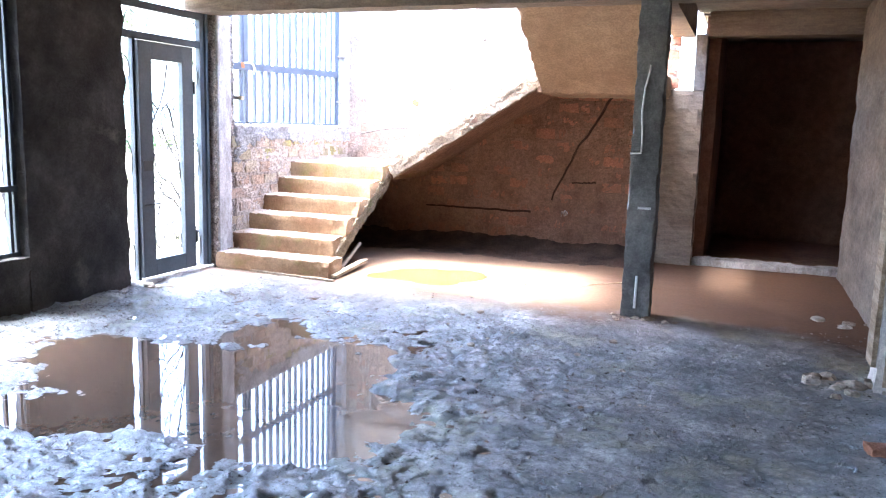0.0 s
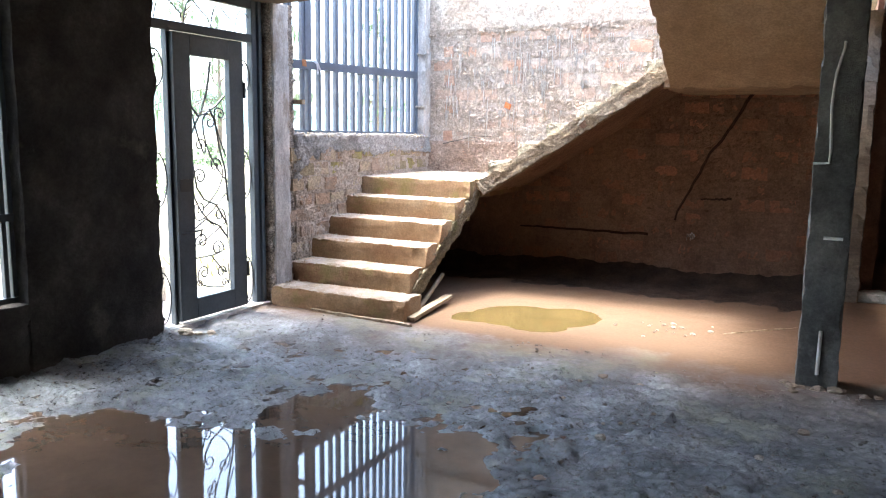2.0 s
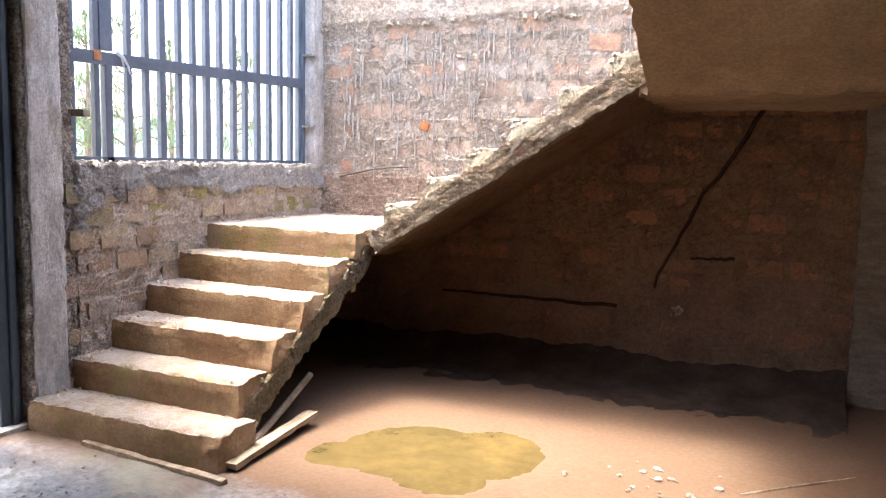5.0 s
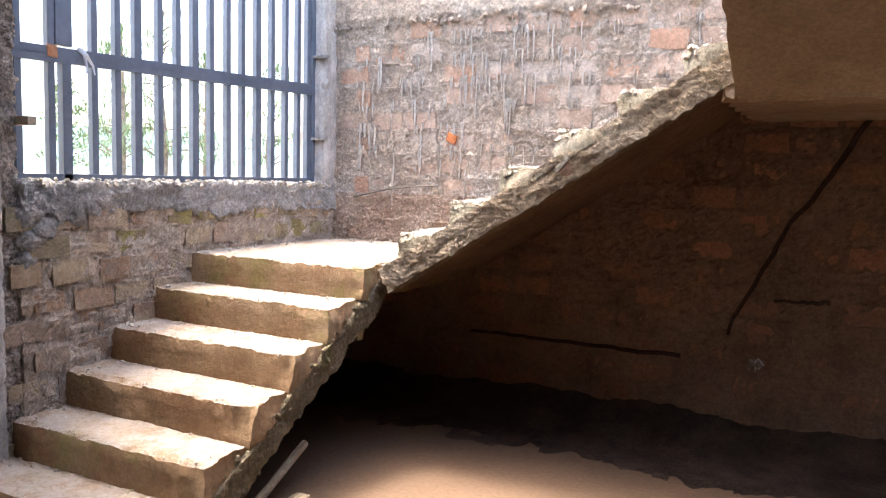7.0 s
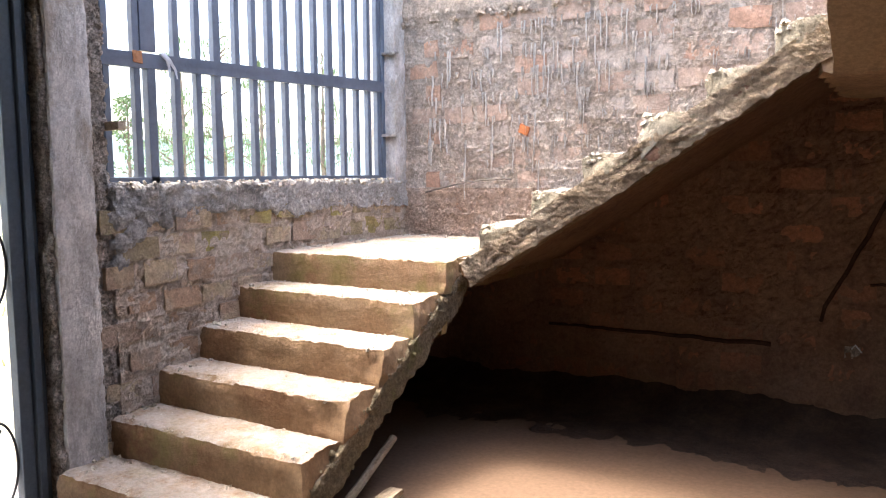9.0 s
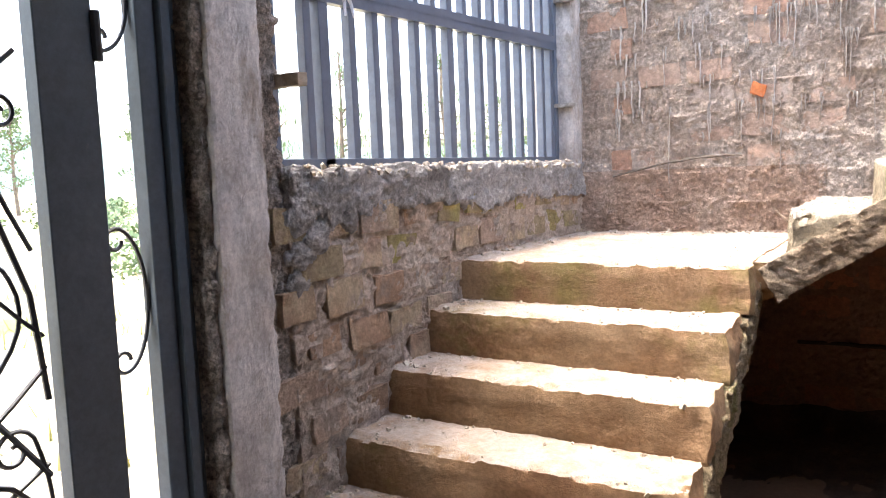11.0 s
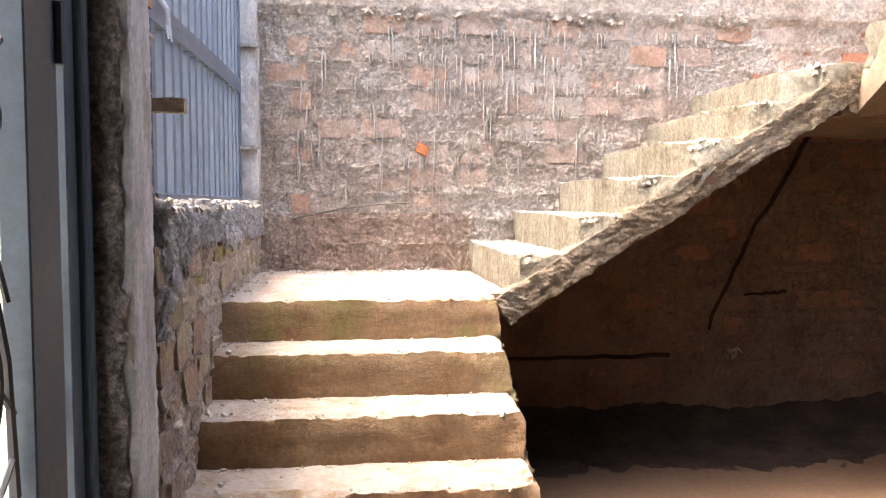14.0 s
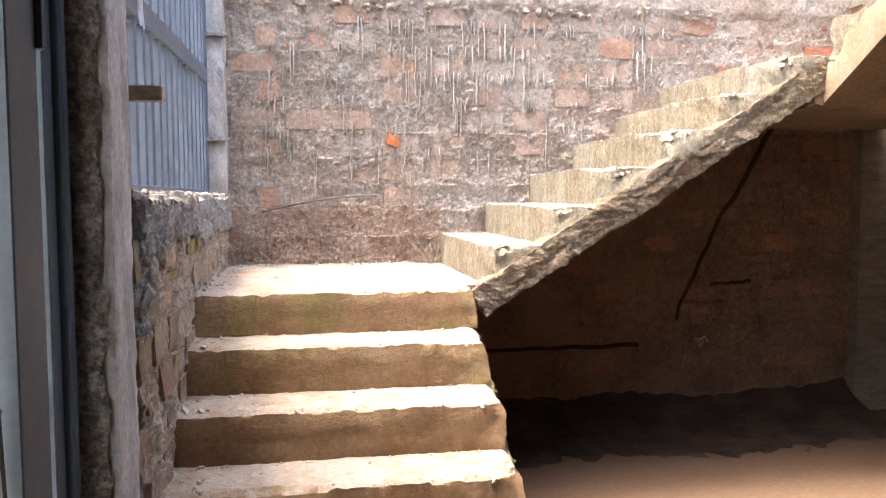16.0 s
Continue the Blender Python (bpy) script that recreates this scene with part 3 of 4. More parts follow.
mortar_face(-5.0, -3.72, 1.36, 2.75, 0.0085)
mortar_face(-5.0, -3.72, 0.95, 1.36, 0.0085, False, M_MORTAR_SPLASH)
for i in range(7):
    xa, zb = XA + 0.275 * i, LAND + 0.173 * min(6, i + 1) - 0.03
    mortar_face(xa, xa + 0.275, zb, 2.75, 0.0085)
    # below each step: mortar darkened for the shade under the stair
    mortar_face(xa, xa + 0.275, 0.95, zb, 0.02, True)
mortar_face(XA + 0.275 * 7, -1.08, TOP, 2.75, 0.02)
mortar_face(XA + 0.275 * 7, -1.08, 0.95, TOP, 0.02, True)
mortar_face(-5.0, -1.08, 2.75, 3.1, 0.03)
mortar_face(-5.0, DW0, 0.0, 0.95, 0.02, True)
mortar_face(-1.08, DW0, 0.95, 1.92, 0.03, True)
def drips():
    """Runs of pale slurry hanging from the bed joints."""
    rg = random.Random(77)
    vs, fs = [], []
    lines = [-4.72, -4.62, -4.45, -4.30, -4.24, -4.10, -4.03, -3.97, -3.88, -3.80, -3.66, -3.60, -3.52, -3.44, -3.36, -3.22, -3.10, -2.95, -2.84, -2.62, -2.5, -2.3]
    for k in range(9, 17):
        z0 = 0.06 + 0.15 * k - 0.03
        for xl in lines:
            for q in range(rg.choice((0, 1, 2, 3, 6)) if k > 10 else rg.choice((0, 0, 0, 1))):
                x = xl + rg.gauss(0, 0.035)
                if z0 < LAND + (x - XA) * 0.629 + 0.25:
                    continue
                ln, w = (rg.uniform(0.02, 0.09) if rg.random() < 0.8 else rg.uniform(0.1, 0.26)), rg.uniform(0.0014, 0.0042)
                y = YN - 0.012 - rg.uniform(0, 0.006)
                b0 = len(vs)
                for f, ww in ((0, 1.8), (0.25, 1.0), (0.8, 0.8), (1.0, 0.25)):
                    zz, dx = z0 + rg.uniform(0, 0.02) * (1 - f) - ln * f, rg.gauss(0, 0.003)
                    vs += [(x - w * ww + dx, y + 0.012, zz), (x + dx, y - 0.006, zz), (x + w * ww + dx, y + 0.012, zz)]
                for j in range(3):
                    for e in (0, 1):
                        fs.append((b0 + 3 * j + e, b0 + 3 * j + e + 1, b0 + 3 * j + e + 4, b0 + 3 * j + e + 3))
    me = bpy.data.meshes.new("slurry_runs")
    me.from_pydata(vs, [], fs)
    me.materials.append(M_DRIP)
    me.polygons.foreach_set("use_smooth", [True] * len(fs))
    ob = new("slurry_runs", me)
    ob.parent = north
    tagged(ob, "pale grey slurry runs", "", "", "stuff")


drips()


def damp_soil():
    """Black damp soil banked against the foot of the wall, thinning out over the floor; its spread also paints the
    shade under the stair.
    """
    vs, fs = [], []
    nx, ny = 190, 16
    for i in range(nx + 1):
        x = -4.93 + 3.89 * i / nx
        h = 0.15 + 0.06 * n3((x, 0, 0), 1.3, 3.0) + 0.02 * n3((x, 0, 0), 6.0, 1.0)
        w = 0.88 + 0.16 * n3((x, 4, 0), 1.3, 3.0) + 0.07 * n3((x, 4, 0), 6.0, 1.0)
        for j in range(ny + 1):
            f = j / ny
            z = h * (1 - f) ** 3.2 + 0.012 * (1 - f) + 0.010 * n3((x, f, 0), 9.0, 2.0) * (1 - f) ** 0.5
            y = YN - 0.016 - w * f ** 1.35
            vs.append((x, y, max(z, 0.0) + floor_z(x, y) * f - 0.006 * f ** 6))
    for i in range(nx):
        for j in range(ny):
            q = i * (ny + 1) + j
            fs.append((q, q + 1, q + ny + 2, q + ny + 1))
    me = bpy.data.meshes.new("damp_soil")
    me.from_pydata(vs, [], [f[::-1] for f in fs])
    me.materials.append(M_DAMP_SHADE)
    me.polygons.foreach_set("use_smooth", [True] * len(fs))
    return tagged(new("damp_soil", me), "black damp soil and painted under-stair shade at the foot of the brick wall", "soil", "", "stuff")


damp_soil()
part("wall_core", rbox(-5.2, -1.08, YN + 0.035, YN + 0.24, -0.1, 5.2, seg=0.5, amp=0.0), M_MORTAR, north)
part("wall_core", rbox(-1.08, DW0, YN + 0.035, YN + 0.24, -0.1, 1.9, seg=0.06, amp=0.01, chip=0.03), M_MORTAR, north)
part("upper_wall", rbox(-5.2, -1.08, YN - 0.02, YN + 0.036, 3.08, 5.2, seg=0.2, amp=0.01), M_MORTAR, north)
block("pier_doorway", (-1.03, DW0, YN - 0.10, YN + 0.02, -0.05, 1.93), M_BEAM, "dull earth-stained pier beside the dark doorway", "pier", seg=0.05, amp=0.01, chip=0.015)
block("lintel", (DW0, DW1 + 0.4, YN - 0.05, YN + 0.2, 2.5, 2.76), M_BEAM, "concrete beam over the dark doorway", "beam", seg=0.1, amp=0.004, chip=0.008)
block("threshold", (DW0, DW1, YN - 0.02, YN + 0.22, -0.1, 0.085), M_PIER, "pale raised concrete threshold", "threshold", seg=0.06, amp=0.012, chip=0.02)
# dark room behind the doorway
block("wall_dark_room", (-0.66, 3.0, 12.2, 12.4, -0.1, 2.76), M_DARKROOM, "dim brown back wall of the dark room", "wall", seg=0.3, amp=0.01)
block("jamb", (-0.74, DW0 + 0.003, YN - 0.098, YN + 0.236, 1.92, 2.52), M_SLAB, "dull concrete jamb of the dark doorway", "jamb", seg=0.05, amp=0.006, chip=0.012)
block("wall_dark_room", (-0.66, -0.5, YN + 0.2, 12.4, -0.1, 2.76), M_DARKROOM, "dim brown side wall of the dark room", "wall", seg=0.3, amp=0.01)
block("wall_dark_room", (3.0, 3.2, YN + 0.2, 12.4, -0.1, 2.76), M_DARKROOM, "dim brown side wall of the dark room", "wall", seg=0.3, amp=0.01)
block("wall_dark_room", (DW1, 3.2, YN, YN + 0.2, -0.1, 2.5), M_DARKROOM, "dim brown wall beside the doorway", "wall", seg=0.3, amp=0.01)
block("floor_dark_room", (-0.66, 3.2, YN + 0.22, 12.4, -0.3, 0.0), M_DARKROOM, "dim earth floor of the dark room", "floor", seg=0.3, amp=0.008)
block("ceiling_dark_room", (-0.70, 3.4, YN + 0.1, 12.4, 2.74, 2.96), M_SLAB, "dim concrete ceiling of the dark room", "ceiling", seg=0.5, amp=0.0)
# east side
block("wall_east", (0.86, 1.06, 5.5, YN, -0.1, 2.76), M_BEAM, "grey-brown plastered wall", "wall", seg=0.1, amp=0.012, chip=0.01)
block("wall_east_room", (4.0, 4.2, -2.2, YN, -0.1, 2.76), M_SLAB, "plain plastered wall", "wall", seg=0.5, amp=0.0)
block("wall_south", (-5.2, 4.2, -2.4, -2.2, -0.1, 2.76), M_SLAB, "plain plastered wall behind the walk", "wall", seg=0.5, amp=0.0)
block("ceiling", (-5.2, 4.2, -2.4, 6.5, 2.75, 2.95), M_SLAB, "rough board-marked concrete ceiling", "ceiling", seg=0.2, amp=0.004)
block("ceiling_side", (-0.74, 4.2, 6.5, YN + 0.1, 2.76, 2.96), M_SLAB, "rough concrete ceiling", "ceiling", seg=0.2, amp=0.004)
block("beam_front", (-5.2, 1.06, 6.47, 6.72, 2.45, 2.97), M_BEAM, "board-marked concrete beam across the stair opening", "beam", seg=0.08, amp=0.004, chip=0.006)
block("beam_side", (-0.99, -0.75, 6.72, YN, 2.49, 2.97), M_BEAM, "board-marked concrete beam along the stair opening", "beam", seg=0.08, amp=0.004, chip=0.006)

column = hub("column", "rough dark grey concrete column on rubble", "column", "", "structure")
part("shaft", rbox(-0.985, -0.765, 6.49, 6.70, -0.03, 2.46, seg=0.04, amp=0.008, chip=0.014, ns=6.0), M_COLUMN, column, smooth=True)
post = hub("pillar_east", "pale concrete pillar with boards fixed to it", "pillar", "", "structure")
part("shaft", rbox(0.66, 0.92, 5.25, 5.5, -0.03, 2.76, seg=0.06, amp=0.008, chip=0.014), M_PIER, post)
part("form_board", rbox(0.635, 0.662, 5.27, 5.48, 0.15, 2.7, seg=0.06, amp=0.002), M_WOOD, post, "upright weathered board")
part("form_board", rbox(0.70, 0.90, 5.225, 5.25, 0.05, 2.7, seg=0.06, amp=0.002), M_WOOD, post, "upright weathered board")


# ---- staircase ----
stair = hub("staircase", "unfinished worn concrete staircase with broken edges", "staircase", at=(-4.4, 7.0, 0))
stair.location = (0, 0, 0)


def worn_step(y0, zt, right):
    """A step of the first flight: rough tread, free front corner broken off aslant, ragged free end."""
    def f(v, out):
        if out[2] == 1:
            v.z += 0.0035 * n3(v, 38.0, 1.0) + 0.007 * max(0.0, n3(v, 9.0, 8.0))
        elif out[1] == -1:
            v.y += 0.002 * n3(v, 30.0, 1.0) + 0.004 * n3(v, 6.0, 4.0)
        s_ = max(0.0, 1 - (right - v.x) / 0.24)
        if s_ > 0:
            keen = s_ * max(0.15, 0.8 + 1.1 * n3((v.x, y0, zt), 4.0, 3.0))
            nose = max(0.0, 1 - (v.y - y0) / 0.15) * max(0.0, 1 - (zt - v.z) / 0.16)
            cut = min(1.0, keen * nose * (0.8 + 0.35 * n3(v, 15.0, 6.0)))
            v.y += 0.075 * cut
            if out[2] == 1:
                v.z -= 0.06 * cut
        end = max(0.0, 1 - (right - v.x) / 0.09)
        if end > 0:
            v.x += end * (0.012 * n3((right, v.y, v.z), 6.0, 2.0) + 0.006 * n3((right, v.y, v.z), 22.0, 5.0) - 0.02 * max(0.0, 1 - (zt - v.z) / 0.09))
        lip = max(0.0, 1 - (v.y - y0) / 0.05) * max(0.0, 1 - (zt - v.z) / 0.05)
        if lip > 0:
            worn = (0.005 + 0.020 * max(0.0, n3((v.x, y0, 0), 5.0, 5.0)) + 0.016 * max(0.0, n3((v.x, y0, 3), 17.0, 8.0))) * lip
            v.y += worn
            if out[2] == 1:
                v.z -= worn
        if v.y > Y1 + TREAD:
            v.z = max(v.z, RISE + (v.y - Y1 - TREAD) * 0.628 - 0.03) if v.y < Y1 + 5 * TREAD - 0.03 else v.z
        return v
    return f


def ragged_waist(v, out):
    """The free edge of the first flight's slab, with grout hanging from it."""
    if out[0] == 1:
        v.x += 0.010 * n3(v, 7.0, 2.0) + 0.008 * n3(v, 24.0, 4.0)
        if out[2] == -1:
            v.z -= 0.022 * n3(v, 5.0, 1.0) + 0.016 * max(0.0, n3(v, 19.0, 3.0))
    return v


def worn_front(x0):
    """A step of the second flight: its free corner broken to a rough slant, its front uneven."""
    def f(v, out):
        line = LAND + (v.x - XA) * 0.629
        g = max(0.0, (YF + 0.34 - v.y) / 0.34)
        rough = n3(v, 9.0, 3.0) + 0.6 * n3(v, 24.0, 5.0)
        near = max(0.0, 1 - (v.x - x0) / 0.13)
        if out[2] == 1:
            v.z -= g * (near * (0.022 + 0.02 * n3(v, 6.0, 1.0)) + 0.012 * max(0.0, rough))
        v.x += g * g * near * (0.05 + 0.03 * n3((x0, v.y, v.z), 7.0, 2.0))
        high = min(1.1, max(0.0, (v.z - line) / 0.15))
        v.y += g * high * (0.035 + 0.04 * n3((v.x, 0, v.z), 6.0, 7.0) + 0.018 * n3((v.x, 0, v.z), 21.0, 7.0))
        v.z = max(v.z, line - 0.03)
        return v
    return f


def band_relief(v, out):
    """Board marks along the free edge of the second flight, and grout hanging under it."""
    if out[1] == -1:
        v.y += 0.011 * n3((v.x * 0.3, 0, v.z), 11.0, 3.0) + 0.006 * n3(v, 30.0, 3.0)
        if out[2] == -1:
            v.z -= 0.004 + 0.010 * n3(v, 6.0, 2.0) + 0.014 * max(0.0, n3(v, 22.0, 5.0))
    return v


for k in range(1, 6):
    right = X1 + (0.13 if k == 1 else 0.02)
    y0 = Y1 + TREAD * (k - 1)
    part("step", rbox(X0, right, y0, y0 + TREAD + 0.03, (RISE * k - 0.20 if k > 1 else -0.04), RISE * k, seg=0.015, amp=0.004, chip=0.0, ns=7.0, seed=k * 3.3, wear=worn_step(y0, RISE * k, right)), M_STEP, stair, smooth=True)
part("landing", rbox(X0, X1 + 0.12, Y1 + 5 * TREAD + 0.16, YN, LAND - 0.10, LAND - 0.004, seg=0.05, amp=0.004, ns=6.0), M_STEP, stair, smooth=True)
part("landing", rbox(X0, X1 + 0.03, Y1 + 5 * TREAD, YN, LAND - 0.17, LAND, seg=0.016, amp=0.005, chip=0.0, ns=6.0, seed=4.0, wear=worn_step(Y1 + 5 * TREAD, LAND, X1 + 0.03)), M_STEP, stair, smooth=True)
slope1 = math.atan2(RISE, TREAD)
waist = Matrix.Translation((0, Y1 + TREAD, RISE)) @ Matrix.Rotation(slope1, 4, "X")
part("waist_slab", rbox(X0 + 0.01, X1 + 0.028, -0.30, 5 * TREAD / math.cos(slope1) - 0.12, -0.14, -0.012, seg=0.02, amp=0.010, chip=0.006, ns=6.0, m=waist, wear=ragged_waist), M_WAIST, stair)
# second flight along the north wall
for k in range(1, 7):
    x0 = XA + 0.275 * (k - 1)
    part("step", rbox(x0, x0 + (0.30 if k < 6 else 0.36), YF + 0.012 * n3((k, 0, 0), 1.7), YN, LAND + 0.173 * k - 0.22, LAND + 0.173 * k, seg=0.018, amp=0.006, chip=0.006, ns=8.0, seed=20 + k * 2.1, wear=worn_front(x0)), M_STEP_PALE, stair, smooth=True)
slope2 = math.atan2(0.173, 0.275)
waist = Matrix.Translation((XA + 0.275, 0, LAND + 0.173)) @ Matrix.Rotation(-slope2, 4, "Y")
# underside takes the darkened mortar, so its shade is in the colour
part("waist_slab", rbox(-0.40, 1.62, YF + 0.004, YN, -0.092, -0.015, seg=0.03, amp=0.008, chip=0.01, ns=7.0, seed=2.0, m=waist), M_MORTAR_SHADE, stair, smooth=True)
part("edge_band", rbox(-0.40, 1.60, YF - 0.004, YF + 0.13, -0.116, 0.014, seg=0.014, amp=0.004, chip=0.005, ns=14.0, seed=8.0, m=waist, wear=band_relief), M_BAND, stair)
part("landing", rbox(XA + 0.275 * 5 + 0.2, -0.97, YF, YN, TOP - 0.235, TOP, seg=0.05, amp=0.012, chip=0.03, ns=7.0, seed=7.0), M_SOFFIT, stair, smooth=True)
# third flight back towards the front beam
slope3 = math.atan2(0.173, 0.275)
waist = Matrix.Translation((0, YF + 0.03, TOP - 0.24)) @ Matrix.Rotation(math.pi, 4, "Z") @ Matrix.Rotation(slope3, 4, "X")
part("waist_slab", rbox(0.985, 2.13, 0.0, 1.75, 0.0, 0.17, seg=0.05, amp=0.008, chip=0.02, ns=5.0, seed=5.0, m=waist), M_SOFFIT, stair, smooth=True)
for k in range(1, 5):
    y0 = YF - 0.275 * (k - 1)
    part("step", rbox(-2.12, -0.99, y0 - 0.30, y0, TOP + 0.173 * k - 0.2, TOP + 0.173 * k, seg=0.06, amp=0.01, chip=0.024, ns=8.0, seed=50 + k), M_STEP_PALE, stair, smooth=True)




def scatter(spots, seed, material=None):
    """Many small angular lumps as one mesh: (x, y, z, spread x, spread y, number, size, rise along x)."""
    rg = random.Random(seed)
    vs, fs = [], []
    cube = [(-1, -1, -1), (1, -1, -1), (1, 1, -1), (-1, 1, -1), (-0.7, -0.7, 1), (0.7, -0.7, 1), (0.7, 0.7, 1), (-0.7, 0.7, 1)]
    quads = ((0, 3, 2, 1), (4, 5, 6, 7), (0, 1, 5, 4), (1, 2, 6, 5), (2, 3, 7, 6), (3, 0, 4, 7))
    for x, y, z, sx, sy, cnt, size, up in spots:
        for i in range(cnt):
            dx, dy = rg.uniform(-sx, sx), rg.uniform(-sy, sy)
            r = size * 0.55 * rg.uniform(0.3, 1.25) ** 1.6
            rot = Euler((rg.gauss(0, 0.5), rg.gauss(0, 0.5), rg.uniform(0, 6.28))).to_matrix()
            b0 = len(vs)
            for c in cube:
                vs.append(Vector((x + dx, y + dy, z + dx * up + r * 0.25)) + rot @ (Vector(c) * r * rg.uniform(0.7, 1.1)))
            fs.extend(tuple(b0 + q for q in f) for f in quads)
    me = bpy.data.meshes.new("broken_aggregate")
    me.from_pydata(vs, [], fs)
    me.materials.append(material or M_GRIT)
    return me


spots = []
for k in range(1, 6):
    yy = Y1 + TREAD * (k - 1)
    spots += [((X0 + X1) / 2, yy + 0.14, RISE * k, 0.54, 0.12, 60, 0.006, 0), ((X0 + X1) / 2, yy + 0.25, RISE * k, 0.54, 0.02, 26, 0.010, 0), (X0 + 0.06, yy + 0.15, RISE * k, 0.06, 0.12, 16, 0.015, 0), ((X0 + X1) / 2, yy + 0.02, RISE * k - 0.003, 0.54, 0.015, 50, 0.005, 0), (X1 - 0.12, yy + 0.05, RISE * k - 0.02, 0.10, 0.03, 18, 0.012, 0)]
spots += [((X0 + X1) / 2, 8.7, LAND, 0.5, 0.6, 150, 0.007, 0), ((X0 + X1) / 2, 9.27, LAND, 0.5, 0.07, 60, 0.014, 0), (X0 + 0.06, 8.7, LAND, 0.06, 0.6, 50, 0.014, 0), ((X0 + X1) / 2, Y1 + 5 * TREAD + 0.012, LAND - 0.003, 0.54, 0.015, 60, 0.005, 0)]
for k in range(1, 7):
    x0 = XA + 0.275 * (k - 1)
    zz = LAND + 0.173 * k
    spots += [(x0 + 0.17, YF + 0.10, zz - 0.012, 0.12, 0.07, 80, 0.015, 0.0), (x0 + 0.09, YF + 0.07, zz - 0.035, 0.05, 0.05, 50, 0.016, 0.3), (x0 + 0.19, YF + 0.045, zz - 0.05, 0.10, 0.012, 60, 0.014, 0.2), (x0 + 0.15, 8.75, zz, 0.12, 0.5, 50, 0.007, 0)]
ob = new("side_crumbs", scatter([(X1 + 0.02, Y1 + TREAD * (k + q), RISE * (k + q) - 0.06 + dz, 0.012, 0.06, 16, 0.014, 0) for k in range(5) for q in (0.4, 0.7, 1.0) for dz in (-0.06, -0.015, 0.03)], 12, M_WAIST))
ob.parent = stair
tagged(ob, "mossy crumbs of broken concrete along the free side", "", "", "stuff")
ob = new("broken_aggregate", scatter(spots, 31))
ob.parent = stair
tagged(ob, "loose grit and broken pale aggregate", "", "", "stuff")

# ---- steel door ----
DX = -5.09
door = hub("door_1", "dark grey steel door with wrought iron scrolls, shut", "door", "", "structure")


def bar(name, y0, y1, z0, z1, parent, x0=DX - 0.025, x1=DX + 0.025, material=M_DOOR, label=""):
    bm = rbox(x0, x1, y0, y1, z0, z1, seg=9, amp=0.0)
    bmesh.ops.bevel(bm, geom=bm.edges[:], offset=0.003, segments=1, affect="EDGES")
    return part(name, bm, material, parent, label)


bar("jamb", 5.445, 5.50, 0.03, 2.45, door)
bar("jamb", 6.515, 6.575, 0.03, 2.45, door, DX - 0.025, DX + 0.03)
bar("jamb", 6.577, 6.610, 0.03, 2.45, door, DX - 0.05, DX + 0.05)
bar("jamb", 6.612, 6.640, 0.03, 2.45, door, DX - 0.03, DX + 0.03)
bar("mullion", 5.635, 5.672, 0.03, 2.15, door)
bar("transom_bar", 5.50, 6.535, 2.125, 2.19, door)
bar("head", 5.50, 6.535, 2.385, 2.45, door)
LX = -5.05
leaf = bar("leaf", 5.655, 5.815, 0.055, 2.115, door, LX - 0.026, LX + 0.026, label="plain dark grey sheet steel door leaf")
bar("stile", 6.215, 6.365, 0.055, 2.115, leaf, LX - 0.026, LX + 0.026)
bar("rail", 5.815, 6.215, 0.055, 0.205, leaf, LX - 0.026, LX + 0.026)
bar("rail", 5.815, 6.215, 1.965, 2.115, leaf, LX - 0.026, LX + 0.026)
for z in (0.35, 1.75):
    part("hinge", tube([(LX + 0.03, 6.37, z - 0.06), (LX + 0.03, 6.37, z + 0.06)], 0.012, 8), M_IRON, leaf)
part("lock_plate", rbox(LX + 0.025, LX + 0.032, 5.68, 5.79, 1.0, 1.09, seg=9, amp=0), M_IRON, leaf)
part("latch", tube([(LX + 0.03, 5.68, 0.70), (LX + 0.05, 5.74, 0.705), (LX + 0.055, 5.85, 0.715), (LX + 0.03, 5.86, 0.66)], 0.008, 6), M_IRON, leaf)


def wide(y):
    return 5.815 + (y - 5.885) * 1.15


def curl(cy, cz, r, start, turns, tail, parent, rod=0.006):
    """A scroll: a spiral that opens into a tail, given as (dy, dz) places."""
    cy, tail = wide(cy), (wide(tail[0]), tail[1])
    pts = []
    nst = int(16 * abs(turns))
    for i in range(nst + 1):
        f = i / nst
        an = radians(start) + turns * 2 * math.pi * (f - 1)
        rr = r * (0.22 + 0.78 * f)
        pts.append((LX, cy + math.cos(an) * rr, cz + math.sin(an) * rr))
    p0, p1 = Vector(pts[-1]), Vector(pts[-1]) - Vector(pts[-2])
    p1.normalize()
    end = Vector((LX, *tail))
    d = (end - p0).length
    for i in range(1, 9):
        f = i / 8
        c1 = p0 + p1 * d * 0.45
        pts.append((1 - f) ** 2 * p0 + 2 * f * (1 - f) * c1 + f * f * end)
    return part("scroll", tube(pts, rod, 5), M_IRON, parent, smooth=True)


